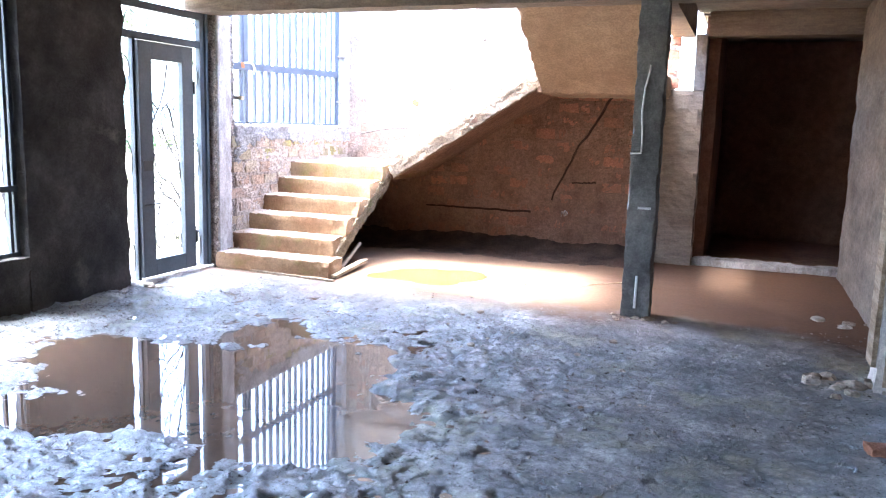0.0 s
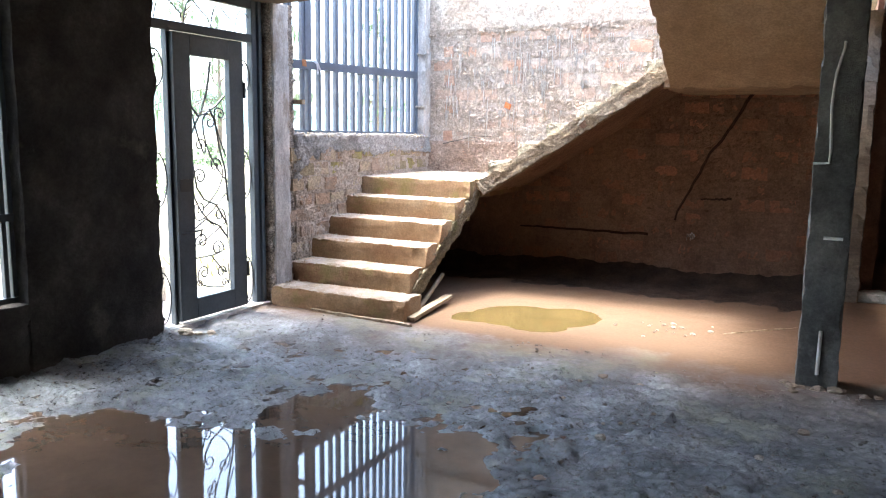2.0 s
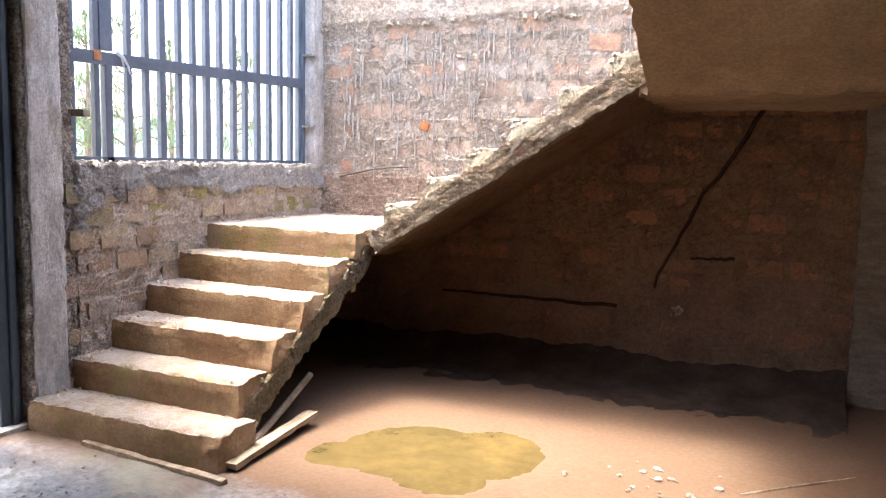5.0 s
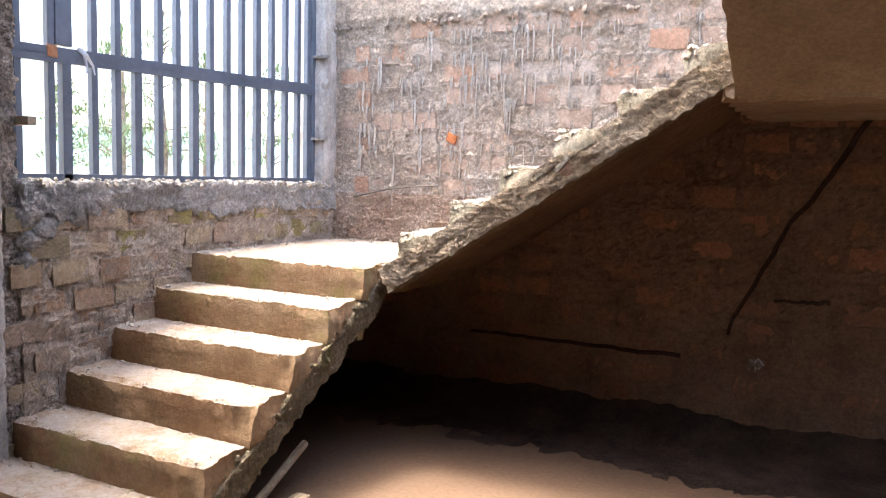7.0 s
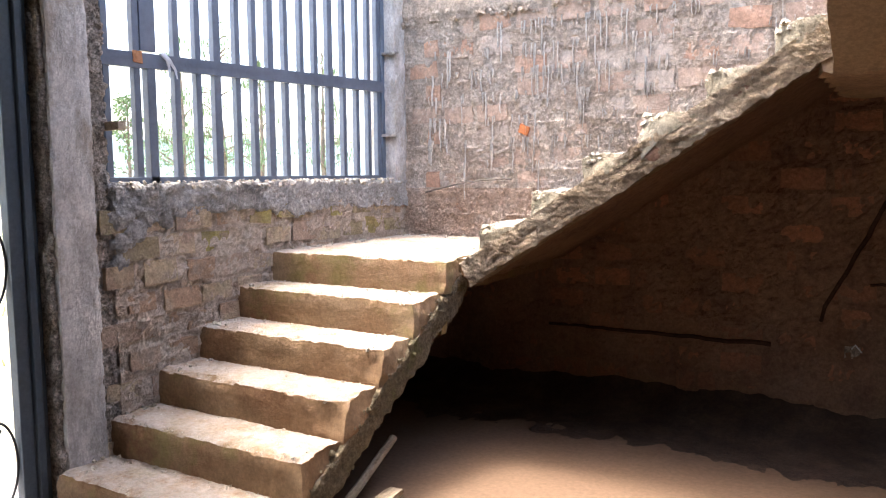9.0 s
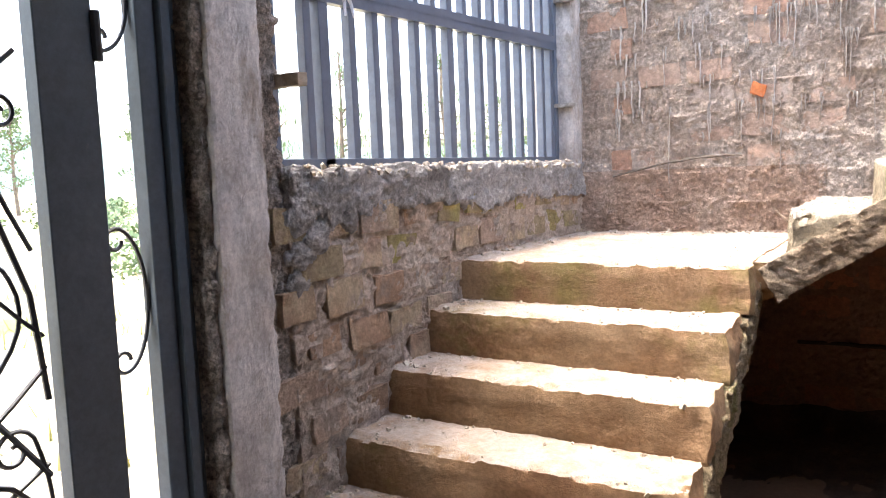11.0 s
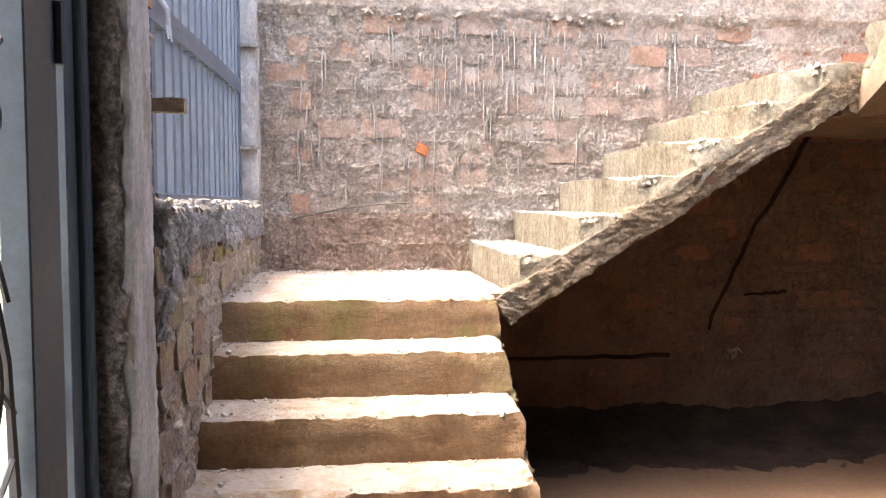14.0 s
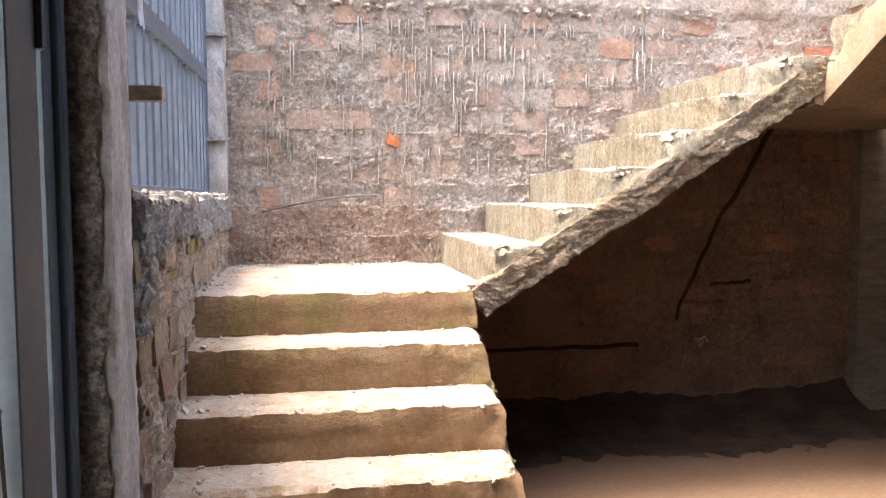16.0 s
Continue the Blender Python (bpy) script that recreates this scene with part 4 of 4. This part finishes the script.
SC = ((6.06, 1.50, 0.075, 200, 1.2, (6.21, 1.05)), (5.97, 1.33, 0.055, -20, -1.2, (5.89, 1.62)), (6.16, 1.56, 0.04, 90, 1.2, (6.20, 1.25)),
      (5.96, 1.10, 0.065, 180, 1.3, (6.08, 0.72)), (6.10, 1.18, 0.06, 10, -1.2, (5.98, 0.86)), (5.95, 0.86, 0.06, 200, 1.2, (6.21, 0.98)),
      (6.13, 0.80, 0.055, 0, -1.3, (6.20, 0.55)), (5.96, 0.62, 0.06, 160, 1.2, (6.20, 0.75)), (6.10, 0.55, 0.06, 30, -1.25, (5.90, 0.50)),
      (5.97, 0.38, 0.055, 170, 1.3, (6.16, 0.24)), (6.13, 0.36, 0.05, 10, -1.2, (6.04, 0.50)), (5.93, 0.30, 0.035, 200, 1.2, (5.89, 0.50)), (6.16, 0.27, 0.035, 0, -1.2, (6.20, 0.42)))
for s in SC:
    curl(*s, leaf)
for pts in (((5.89, 1.40), (5.94, 1.50), (5.99, 1.58), (6.04, 1.72), (6.08, 1.94)), ((5.89, 1.62), (5.96, 1.54), (6.02, 1.56), (6.12, 1.62), (6.20, 1.70)), ((6.06, 1.60), (6.11, 1.50), (6.14, 1.32), (6.19, 1.15), (6.21, 0.90)),
            ((5.90, 1.20), (5.93, 1.02), (5.99, 0.93), (6.10, 0.88), (6.20, 0.72)), ((5.90, 0.72), (6.0, 0.78), (6.12, 0.72), (6.20, 0.62))):
    part("scroll", tube([(LX, wide(y), z) for y, z in pts], 0.008, 5), M_IRON, leaf, smooth=True)
for y0, s in ((5.505, 1), (6.395, 1)):
    for z, hh in ((0.24, 0.19), (1.09, 0.19), (1.86, 0.13)):
        up = [(0.03 + 0.085 * math.cos(radians(q)), hh * math.sin(radians(q))) for q in range(0, 91, 9)]
        up += [(0.03 + (0.032 - 0.00005 * (q - 90)) * math.cos(radians(q)), hh - 0.032 + (0.032 - 0.00005 * (q - 90)) * math.sin(radians(q))) for q in range(120, 361, 30)]
        pts = [(DX, y0 + s * dy, z - dz) for dy, dz in reversed(up)] + [(DX, y0 + s * dy, z + dz) for dy, dz in up[1:]]
        part("scroll", tube(pts, 0.006, 5), M_IRON, door, smooth=True)
for y in (5.68, 5.95, 6.22, 6.48):
    pts = [(DX, y + 0.125 * math.cos(radians(q)), 2.195 + 0.15 * math.sin(radians(q)) + 0.03 * math.cos(radians(3 * q))) for q in range(0, 181, 15)]
    part("scroll", tube(pts, 0.005, 5), M_IRON, door, smooth=True)
block("door_sill", (-5.22, -5.0, 5.42, 6.67, -0.1, 0.035), M_PIER, "pale concrete door sill", "sill", seg=0.06, amp=0.008, chip=0.012)

# ---- barred windows ----
WX = -5.075
win = hub("window_1", "blue-grey steel window grille with upright bars", "window", "", "structure")
YS = (7.01, 7.18, 7.42, 7.56, 7.69, 7.84, 7.97, 8.10, 8.23, 8.37, 8.50, 8.64, 8.78, 8.92, 9.05, 9.16)
HEAVY = (7.69, 8.10, 8.64)


def wbar(name, y0, y1, z0, z1, parent, dx=0.0, d=0.018, material=M_STEEL):
    bm = rbox(WX + dx - d, WX + dx + d, y0, y1, z0, z1, seg=9, amp=0.0)
    bmesh.ops.bevel(bm, geom=bm.edges[:], offset=0.002, segments=1, affect="EDGES")
    return part(name, bm, material, parent)


for y in YS:
    h = 0.024 if y in HEAVY else 0.018
    wbar("bar", y - h, y + h, SILL - 0.02, 3.22, win)
wbar("frame_post", 7.235, 7.285, SILL - 0.02, 2.02, win, d=0.022)
wbar("frame_post", 7.20, 7.29, 2.06, 3.22, win, d=0.024)
wbar("frame_post", 6.945, 6.975, SILL - 0.02, 3.22, win)
wbar("frame_post", 9.19, 9.228, SILL - 0.02, 3.22, win, d=0.024)
for y0, y1, z in ((6.95, 9.2, 1.435), (6.95, 9.2, 3.2)):
    wbar("rail", y0, y1, z - 0.018, z + 0.018, win, dx=0.004)
for dz in (0.004, 0.039):
    bm = rbox(WX - 0.012, WX + 0.026, 6.95, 9.21, 1.985 + dz - 0.019, 1.985 + dz + 0.019, seg=9, amp=0.0)
    for v in bm.verts:
        v.co.z += (v.co.y - 6.95) * 0.026
    part("rail", bm, M_STEEL, win)
part("rust_spot", rbox(WX + 0.026, WX + 0.032, 7.15, 7.20, 2.0, 2.055, seg=0.02, amp=0.004), M_RUST, win, "rust patch at a weld")
win2 = hub("window_2", "dark steel window grille with upright bars", "window", "", "structure")
y = W1[0] + 0.02
while y < W1[1]:
    wbar("bar", y - 0.014, y + 0.014, W1[2], W1[3], win2, material=M_DOOR)
    y += 0.128
wbar("bar", W1[1] - 0.03, W1[1], W1[2], W1[3], win2, material=M_DOOR)
for z in (W1[2] + 0.015, 0.93, W1[3] - 0.02):
    wbar("rail", W1[0], W1[1], z - 0.022, z + 0.022, win2, dx=0.01, material=M_DOOR)

# ---- porch and yard ----

block("porch_plinth", (-6.30, -5.93, 5.85, 6.38, -0.15, 0.28), M_PIER, "pale plastered plinth of the porch pillar", "plinth", seg=0.12, amp=0.004, chip=0.01)
block("porch_pillar", (-6.25, -5.97, 5.90, 6.33, 0.278, 3.3), M_PORCH, "tan plastered porch pillar", "pillar", seg=0.15, amp=0.004, chip=0.01)
block("porch_floor", (-7.3, -5.22, 3.6, 6.9, -0.3, -0.02), M_PIER, "pale concrete porch floor", "porch", seg=0.2, amp=0.01, chip=0.01)


def make_tree(h, seed, needle):
    rng = random.Random(seed)
    t = hub("tree", "tall thin feathery green tree beyond the yard" if needle else "leafy green tree beyond the yard", "tree", "trees beyond the yard")
    bm = tube([(0, 0, -0.4), (0.02 * h, 0, h * 0.3), (0.0, 0.02 * h, h * 0.65), (0.01 * h, 0, h)], 0.022 * h, 7, r_end=0.004 * h)
    limbs = []
    for i in range(26):
        z = h * (0.2 + 0.78 * rng.random())
        an = rng.random() * 6.283
        ln = h * (0.20 if needle else 0.27) * (1.15 - z / h) * rng.uniform(0.7, 1.3) + 0.02 * h
        up = rng.uniform(0.1, 0.5) * ln
        p = [Vector((0, 0, z)), Vector((math.cos(an) * ln * 0.5, math.sin(an) * ln * 0.5, z + up)), Vector((math.cos(an) * ln, math.sin(an) * ln, z + up * (0.8 if needle else 1.5)))]
        tube(p, 0.006 * h, 4, bm=bm, r_end=0.0015 * h)
        limbs.append(p)
    part("trunk", bm, M_BARK, t)
    vs, fs = [], []
    for p in limbs:
        for j in range(34):
            f = rng.uniform(0.25, 1.1)
            c = p[0].lerp(p[1], f * 2) if f < 0.5 else p[1].lerp(p[2], (f - 0.5) * 2)
            c = c + Vector([rng.gauss(0, 0.028 * h) for _ in range(3)])
            s = h * rng.uniform(0.010, 0.022)
            d1 = Vector([rng.gauss(0, 1) for _ in range(3)]).normalized()
            d2 = d1.orthogonal().normalized()
            if needle:
                d1 = (d1 * 0.5 + Vector((0, 0, -1))).normalized() * 1.8
                d2 = d2 * 0.35
            b0 = len(vs)
            vs += [c - d1 * s, c + d2 * s * 0.6, c + d1 * s, c - d2 * s * 0.6]
            fs.append((b0, b0 + 1, b0 + 2, b0 + 3))
    me = bpy.data.meshes.new("crown")
    me.from_pydata(vs, [], fs)
    me.materials.append(M_LEAF)
    ob = new("crown", me)
    ob.parent = t
    return t


rng = random.Random(5)
ta, tb = make_tree(10.0, 1, True), make_tree(7.0, 2, False)
ta.location, tb.location = (-42.0, 46.0, -0.3), (-46.0, 38.0, -0.3)
for i in range(26):
    an = radians(rng.uniform(95, 165))
    d = rng.uniform(40, 85)
    m = pose(-5 + math.cos(an) * d, 6 + math.sin(an) * d, -0.3, 0, 0, rng.uniform(0, 360))
    copy_thing(ta if i % 3 else tb, m)


def make_bush(seed):
    r = random.Random(seed)
    vs, fs = [], []
    for i in range(700):
        an, rr = r.random() * 6.283, abs(r.gauss(0, 0.5))
        c = Vector((math.cos(an) * rr, math.sin(an) * rr, r.random() * 0.9 * math.exp(-rr * rr)))
        d1 = Vector([r.gauss(0, 1) for _ in range(3)]).normalized()
        d2 = d1.orthogonal()
        s = r.uniform(0.03, 0.08)
        b0 = len(vs)
        vs += [c - d1 * s, c + d2 * s * 0.5, c + d1 * s, c - d2 * s * 0.5]
        fs.append((b0, b0 + 1, b0 + 2, b0 + 3))
    me = bpy.data.meshes.new("bush")
    me.from_pydata(vs, [], fs)
    me.materials.append(M_LEAF)
    return tagged(new("bush", me), "low green bush at the edge of the yard", "bush", "bushes at the yard's edge")


bush = make_bush(3)
bush.location = (-15.0, 14.0, -0.2)
for i in range(40):
    an = radians(rng.uniform(95, 175))
    d = rng.uniform(26, 48)
    s = rng.uniform(0.8, 1.8)
    b2 = copy_thing(bush, pose(-5 + math.cos(an) * d, 6 + math.sin(an) * d, -0.25, 0, 0, rng.uniform(0, 360)))
    b2.scale = (s, s, s)
vs, fs = [], []
for i in range(5000):
    x, y = -6.2 - abs(rng.gauss(0, 7)), rng.uniform(0, 26)
    if -7.4 < x and 3.5 < y < 7.0:
        continue
    if n3((x, y, 0), 0.5, 3) < 0.0:
        continue
    an, h = rng.random() * 6.283, rng.uniform(0.05, 0.2)
    z = -0.12 - 0.004 * min(60, max(0, -x - 6))
    dx, dy = math.cos(an) * 0.012, math.sin(an) * 0.012
    b0 = len(vs)
    vs += [(x - dx, y - dy, z), (x + dx, y + dy, z), (x + rng.gauss(0, 0.04), y + rng.gauss(0, 0.04), z + h)]
    fs.append((b0, b0 + 1, b0 + 2))
me = bpy.data.meshes.new("grass")
me.from_pydata(vs, [], fs)
me.materials.append(M_GRASS)
tagged(new("grass", me), "dry tufts of grass in the yard", "grass", "", "stuff")
bm = bmesh.new()
prev = None
for i in range(61):
    an = radians(60 + 150 * i / 60)
    x, y = -5 + math.cos(an) * 420, 6 + math.sin(an) * 420
    h = 22 + 14 * n3((i * 0.1, 0, 0), 1.0, 2)
    cur = (bm.verts.new((x, y, -6)), bm.verts.new((x * 1.05, y * 1.05, h)), bm.verts.new((x * 1.3, y * 1.3, -6)))
    if prev:
        bm.faces.new((prev[0], cur[0], cur[1], prev[1]))
        bm.faces.new((prev[1], cur[1], cur[2], prev[2]))
    prev = cur
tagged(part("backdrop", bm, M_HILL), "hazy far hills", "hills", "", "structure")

# ---- loose and small things ----
plank = tagged(part("plank", rbox(-0.035, 0.035, 0, 0.72, 0, 0.03, seg=0.05, amp=0.003, chip=0.004), M_WOOD), "short weathered board on the floor beside the stair", "board")
plank.matrix_world = pose(-3.70, 6.68, 0.01, 4, 0, 2)
plank = tagged(part("plank", rbox(-0.02, 0.02, 0, 0.95, 0, 0.025, seg=0.05, amp=0.003, chip=0.004), M_WOOD), "thin weathered batten on the floor before the stair", "board")
plank.matrix_world = pose(-3.62, 6.545, 0.0, 0, 0, 86)
pole = tagged(part("pole", tube([(-3.80, 6.95, 0.015), (-3.86, 7.3, 0.10), (-3.92, 7.65, 0.20)], 0.02, 8), M_WOOD), "weathered pole leaning under the stair", "pole")
stick = tagged(part("stick", tube([(-1.52, 7.52, 0.0), (-1.35, 7.66, 0.012), (-1.2, 7.8, 0.015), (-1.0, 8.0, 0.008)], 0.008, 6, r_end=0.005), M_WOOD), "thin dry stick on the floor", "stick")
pipe = tagged(part("conduit", tube([(-0.985, 6.482, 1.30), (-0.905, 6.475, 1.305), (-0.90, 6.472, 1.37), (-0.915, 6.472, 1.62), (-0.905, 6.472, 1.80), (-0.875, 6.472, 1.93), (-0.872, 6.474, 1.97)], 0.008, 7), M_CONDUIT, smooth=True), "bent white conduit on the concrete column", "conduit")
tagged(part("conduit", tube([(-0.90, 6.478, 0.88), (-0.80, 6.478, 0.88)], 0.010, 7), M_CONDUIT), "short white conduit stub on the column", "conduit")
tagged(part("conduit", tube([(-0.875, 6.476, 0.08), (-0.872, 6.476, 0.34)], 0.011, 7), M_CONDUIT), "short upright white conduit on the column", "conduit")
peg = tagged(part("peg", rbox(-5.05, -4.90, 6.945, 6.985, 1.665, 1.705, seg=0.02, amp=0.003), M_WOOD), "wooden peg stuck in the pier beside the window", "peg")
cl = bmesh.new()
for off in (0.0, 0.012):
    tube([(WX + 0.03, 7.315 + off, 2.06), (WX + 0.05, 7.335 + off, 2.03), (WX + 0.045, 7.35 + off * 3, 1.985), (WX + 0.05, 7.345 + off * 4, 1.94)], 0.012, 5, bm=cl, r_end=0.004, flat=0.35)
tagged(part("rag", cl, M_CLOTH), "twisted white plastic rag tied to the window rail", "rag")
for z in (1.72, 2.28):
    tagged(part("anchor", rbox(-5.06, -4.94, 9.19, 9.225, z, z + 0.02, seg=0.03, amp=0.003), M_BED), "small mortar lug beside the window frame", "anchor")
# dark rods on the brick wall that paint the shade in its chases
def chase_shade_line(p0, p1, r, bow=0.0):
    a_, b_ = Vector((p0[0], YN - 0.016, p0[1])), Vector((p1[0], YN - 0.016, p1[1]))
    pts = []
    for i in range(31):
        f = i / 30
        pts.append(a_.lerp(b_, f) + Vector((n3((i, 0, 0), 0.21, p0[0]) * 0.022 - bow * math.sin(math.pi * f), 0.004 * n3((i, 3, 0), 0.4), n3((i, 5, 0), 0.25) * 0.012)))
    return part("conduit", tube(pts, r, 7, r_end=r * 0.7), M_CHASE, north, "dark strip painting the shade in a wall chase", smooth=True)


chase_shade_line((-1.54, 1.93), (-2.25, 0.64), 0.0155, 0.05)
chase_shade_line((-2.50, 0.475), (-3.85, 0.485), 0.014)
chase_shade_line((-1.75, 0.86), (-2.0, 0.855), 0.011)
box = hub("socket_box", "small broken white socket box in the brick wall", "socket")
part("box", rbox(-2.12, -2.05, YN - 0.022, YN + 0.02, 0.45, 0.51, seg=0.02, amp=0.006, chip=0.006), M_REVEAL, box)
part("wire", tube([(-2.09, YN - 0.03, 0.5), (-2.07, YN - 0.06, 0.53), (-2.04, YN - 0.05, 0.49)], 0.004, 5), M_CONDUIT, box)
rng = random.Random(4)
ob = new("mortar_lumps", scatter([(rng.uniform(-4.95, -1.9), YN - 0.02, 2.505 + rng.gauss(0, 0.014), 0.06, 0.008, rng.randint(1, 5), rng.uniform(0.014, 0.032), rng.gauss(0, 0.2)) for i in range(60)], 19, M_MORTAR))
ob.parent = north
tagged(ob, "lumps of mortar squeezed out under the upper band", "", "", "stuff")
ob = new("mortar_crumbs", scatter([(-5.02, 8.15, SILL + 0.005, 0.06, 1.15, 260, 0.012, 0), (-4.965, 8.15, SILL - 0.02, 0.015, 1.15, 130, 0.014, 0)], 8))
ob.parent = low
tagged(ob, "loose grey mortar crumbs", "", "", "stuff")
tagged(part("wire", tube([(-4.78 + 0.075 * i, YN - 0.035, 1.33 + 0.09 * math.sin(i / 9 * 1.7) + 0.006 * n3((i, 0, 0), 0.9)) for i in range(10)], 0.006, 5), M_BARK), "thin brown wire lying across the brick wall", "wire")
for i in range(7):
    p0 = Vector((-3.83 + 0.012 * i, 9.24 + 0.01 * i, LAND))
    p1 = p0 + Vector((-0.12 + 0.05 * i, 0.03, 0.13 - 0.008 * i))
    tagged(part("twig", tube([p0, p0.lerp(p1, 0.5) + Vector((0, -0.02, 0.01)), p1], 0.004, 5, r_end=0.002), M_WOOD), "dry twig on the stair landing", "twig", "dry twigs on the landing")
# rubble
rng = random.Random(11)
stones = [part("rubble", lump(0.03 + 0.012 * i, 0.55, i * 3.0), M_RUBBLE) for i in range(3)]
for i, s in enumerate(stones):
    tagged(s, "pale lump of broken mortar on the floor", "rubble", "rubble on the floor")
    s.location = (-0.95 + 0.09 * i, 6.44, 0.0)
SPOTS = [(-0.87, 6.42, 0.16, 10, 0.7), (-2.0, 7.45, 0.26, 26, 0.36), (0.55, 5.3, 0.22, 10, 1.1), (0.72, 7.0, 0.2, 6, 0.9), (-2.2, 5.6, 0.9, 12, 0.45), (-4.75, 5.6, 0.15, 6, 0.8), (-1.2, 4.6, 1.0, 14, 0.45), (-4.6, 9.0, 0.25, 0, 0.5)]
for cx, cy, sp, cnt, sc in SPOTS:
    for i in range(cnt):
        x, y = cx + rng.gauss(0, sp * 0.6), cy + rng.gauss(0, sp * 0.5)
        o = copy_thing(stones[i % 3], pose(x, y, floor_z(x, y) + 0.004, 0, 0, rng.uniform(0, 360)))
        s = sc * rng.uniform(0.5, 1.3)
        o.scale = (s, s, s)

# broken bricks by the pillar
for x, y, r in ((0.58, 4.3, 20),):
    ob = tagged(part("brick", rbox(-0.09, 0.09, -0.05, 0.05, 0, 0.055, seg=0.03, amp=0.006, chip=0.012, seed=x * 9), M_BRICK_RED), "broken red brick lying on the floor", "brick", "broken bricks on the floor")
    ob.matrix_basis = pose(x, y, floor_z(x, y) - 0.022, 4, 5, r)

# ---- bricks ----
rng = random.Random(21)


def brick_mesh(name, w, h, d, seed, material):
    bm = rbox(-w / 2, w / 2, 0, d, -h / 2, h / 2, seg=9, amp=0)
    bmesh.ops.subdivide_edges(bm, edges=bm.edges[:], cuts=1, use_grid_fill=True)
    for v in bm.verts:
        v.co.x += n3(v.co, 9, seed) * 0.012
        v.co.z += n3(v.co, 9, seed + 3) * 0.010
        v.co.y += n3(v.co, 9, seed + 6) * 0.006
    me = bpy.data.meshes.new(name)
    bm.to_mesh(me)
    bm.free()
    me.materials.append(material)
    return me


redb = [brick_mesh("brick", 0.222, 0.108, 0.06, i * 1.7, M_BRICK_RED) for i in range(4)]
full = [brick_mesh("brick", 0.222, 0.108, 0.06, i * 1.7, M_BRICK) for i in range(6)]
half = [brick_mesh("brick", 0.11, 0.105, 0.06, i * 1.7 + 40, M_BRICK) for i in range(3)]
warm = [brick_mesh("brick", 0.222, 0.108, 0.06, i * 1.7, M_BRICK_WARM) for i in range(4)]
warmh = [brick_mesh("brick", 0.115, 0.105, 0.06, i * 1.7 + 40, M_BRICK_WARM) for i in range(3)]
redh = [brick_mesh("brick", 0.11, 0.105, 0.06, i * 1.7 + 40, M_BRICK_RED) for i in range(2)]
row = 0
z = 0.06
while z < 2.5:
    x = -4.93 + (0.13 if row % 2 else 0.0)
    first = True
    while x < -1.1:
        if first and row % 2:
            me_, wd = rng.choice(half), 0.14
        else:
            me_, wd = rng.choice(full), LEN
        if rng.random() < 0.93:
            hidden = rng.random()
            # below the stair line: bricks with the shade in their colour
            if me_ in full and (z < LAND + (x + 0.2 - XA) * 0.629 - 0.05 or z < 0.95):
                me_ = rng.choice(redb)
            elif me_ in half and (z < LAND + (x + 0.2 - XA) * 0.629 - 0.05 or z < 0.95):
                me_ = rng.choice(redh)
            elif first and z > LAND:
                me_ = rng.choice(warmh if me_ in half else warm)
            elif me_ in full and rng.random() < (0.5 if z > 2.3 else 0.07):
                me_ = rng.choice(warm)
            ob = new("brick", me_)
            ob.parent = north
            proud = rng.uniform(-0.004, 0.007) if hidden < 0.66 else -0.012
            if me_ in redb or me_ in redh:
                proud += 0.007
            ob.matrix_basis = pose(x + wd / 2 + rng.gauss(0, 0.006), YN - proud, z + rng.gauss(0, 0.005), 0, rng.gauss(0, 1.2), rng.gauss(0, 0.8))
        x += wd + rng.gauss(0, 0.006)
        first = False
    z += COURSE
    row += 1
ob = new("brick", brick_mesh("brick", 0.062, 0.062, 0.05, 3.3, M_BRICK_ORANGE))
ob.parent = north
ob.matrix_basis = pose(-4.034, YN - 0.022, 1.74, 0, 20, 0)
moss = [brick_mesh("brick", 0.205, 0.108, 0.06, i * 2.3 + 9, M_BRICK_MOSS) for i in range(4)]
tan = [brick_mesh("brick", 0.205, 0.108, 0.06, i * 2.3, M_BRICK_TAN) for i in range(6)]
z, row = 0.06, 0
while z < 1.30:
    y = 6.97 - (0.12 if row % 2 else 0.0)
    while y < YN - 0.1:
        if rng.random() < 0.94 and y + 0.235 > 6.95:
            ob = new("brick", rng.choice(moss if z > 1.0 and rng.random() < 0.55 else tan))
            ob.parent = low
            ob.matrix_basis = pose(XW + rng.uniform(-0.013, 0.009), y + 0.117, z + rng.gauss(0, 0.006), rng.gauss(0, 2.0), rng.gauss(0, 1.5), 90 + rng.gauss(0, 0.9)) @ Matrix.Diagonal((rng.uniform(0.7, 1.1), 1, rng.uniform(0.75, 1.08), 1))
        y += 0.235 + rng.gauss(0, 0.008)
    z += 0.132
    row += 1
# broken brick ends round the hole in the wall
for i in range(6):
    ob = new("brick", rng.choice(half))
    ob.parent = north
    ob.matrix_basis = pose(-1.05 + rng.uniform(-0.02, 0.08), YN + 0.01 + rng.uniform(-0.03, 0.05), 1.98 + 0.12 * (i % 5), rng.gauss(0, 4), rng.gauss(0, 8), rng.gauss(0, 8))
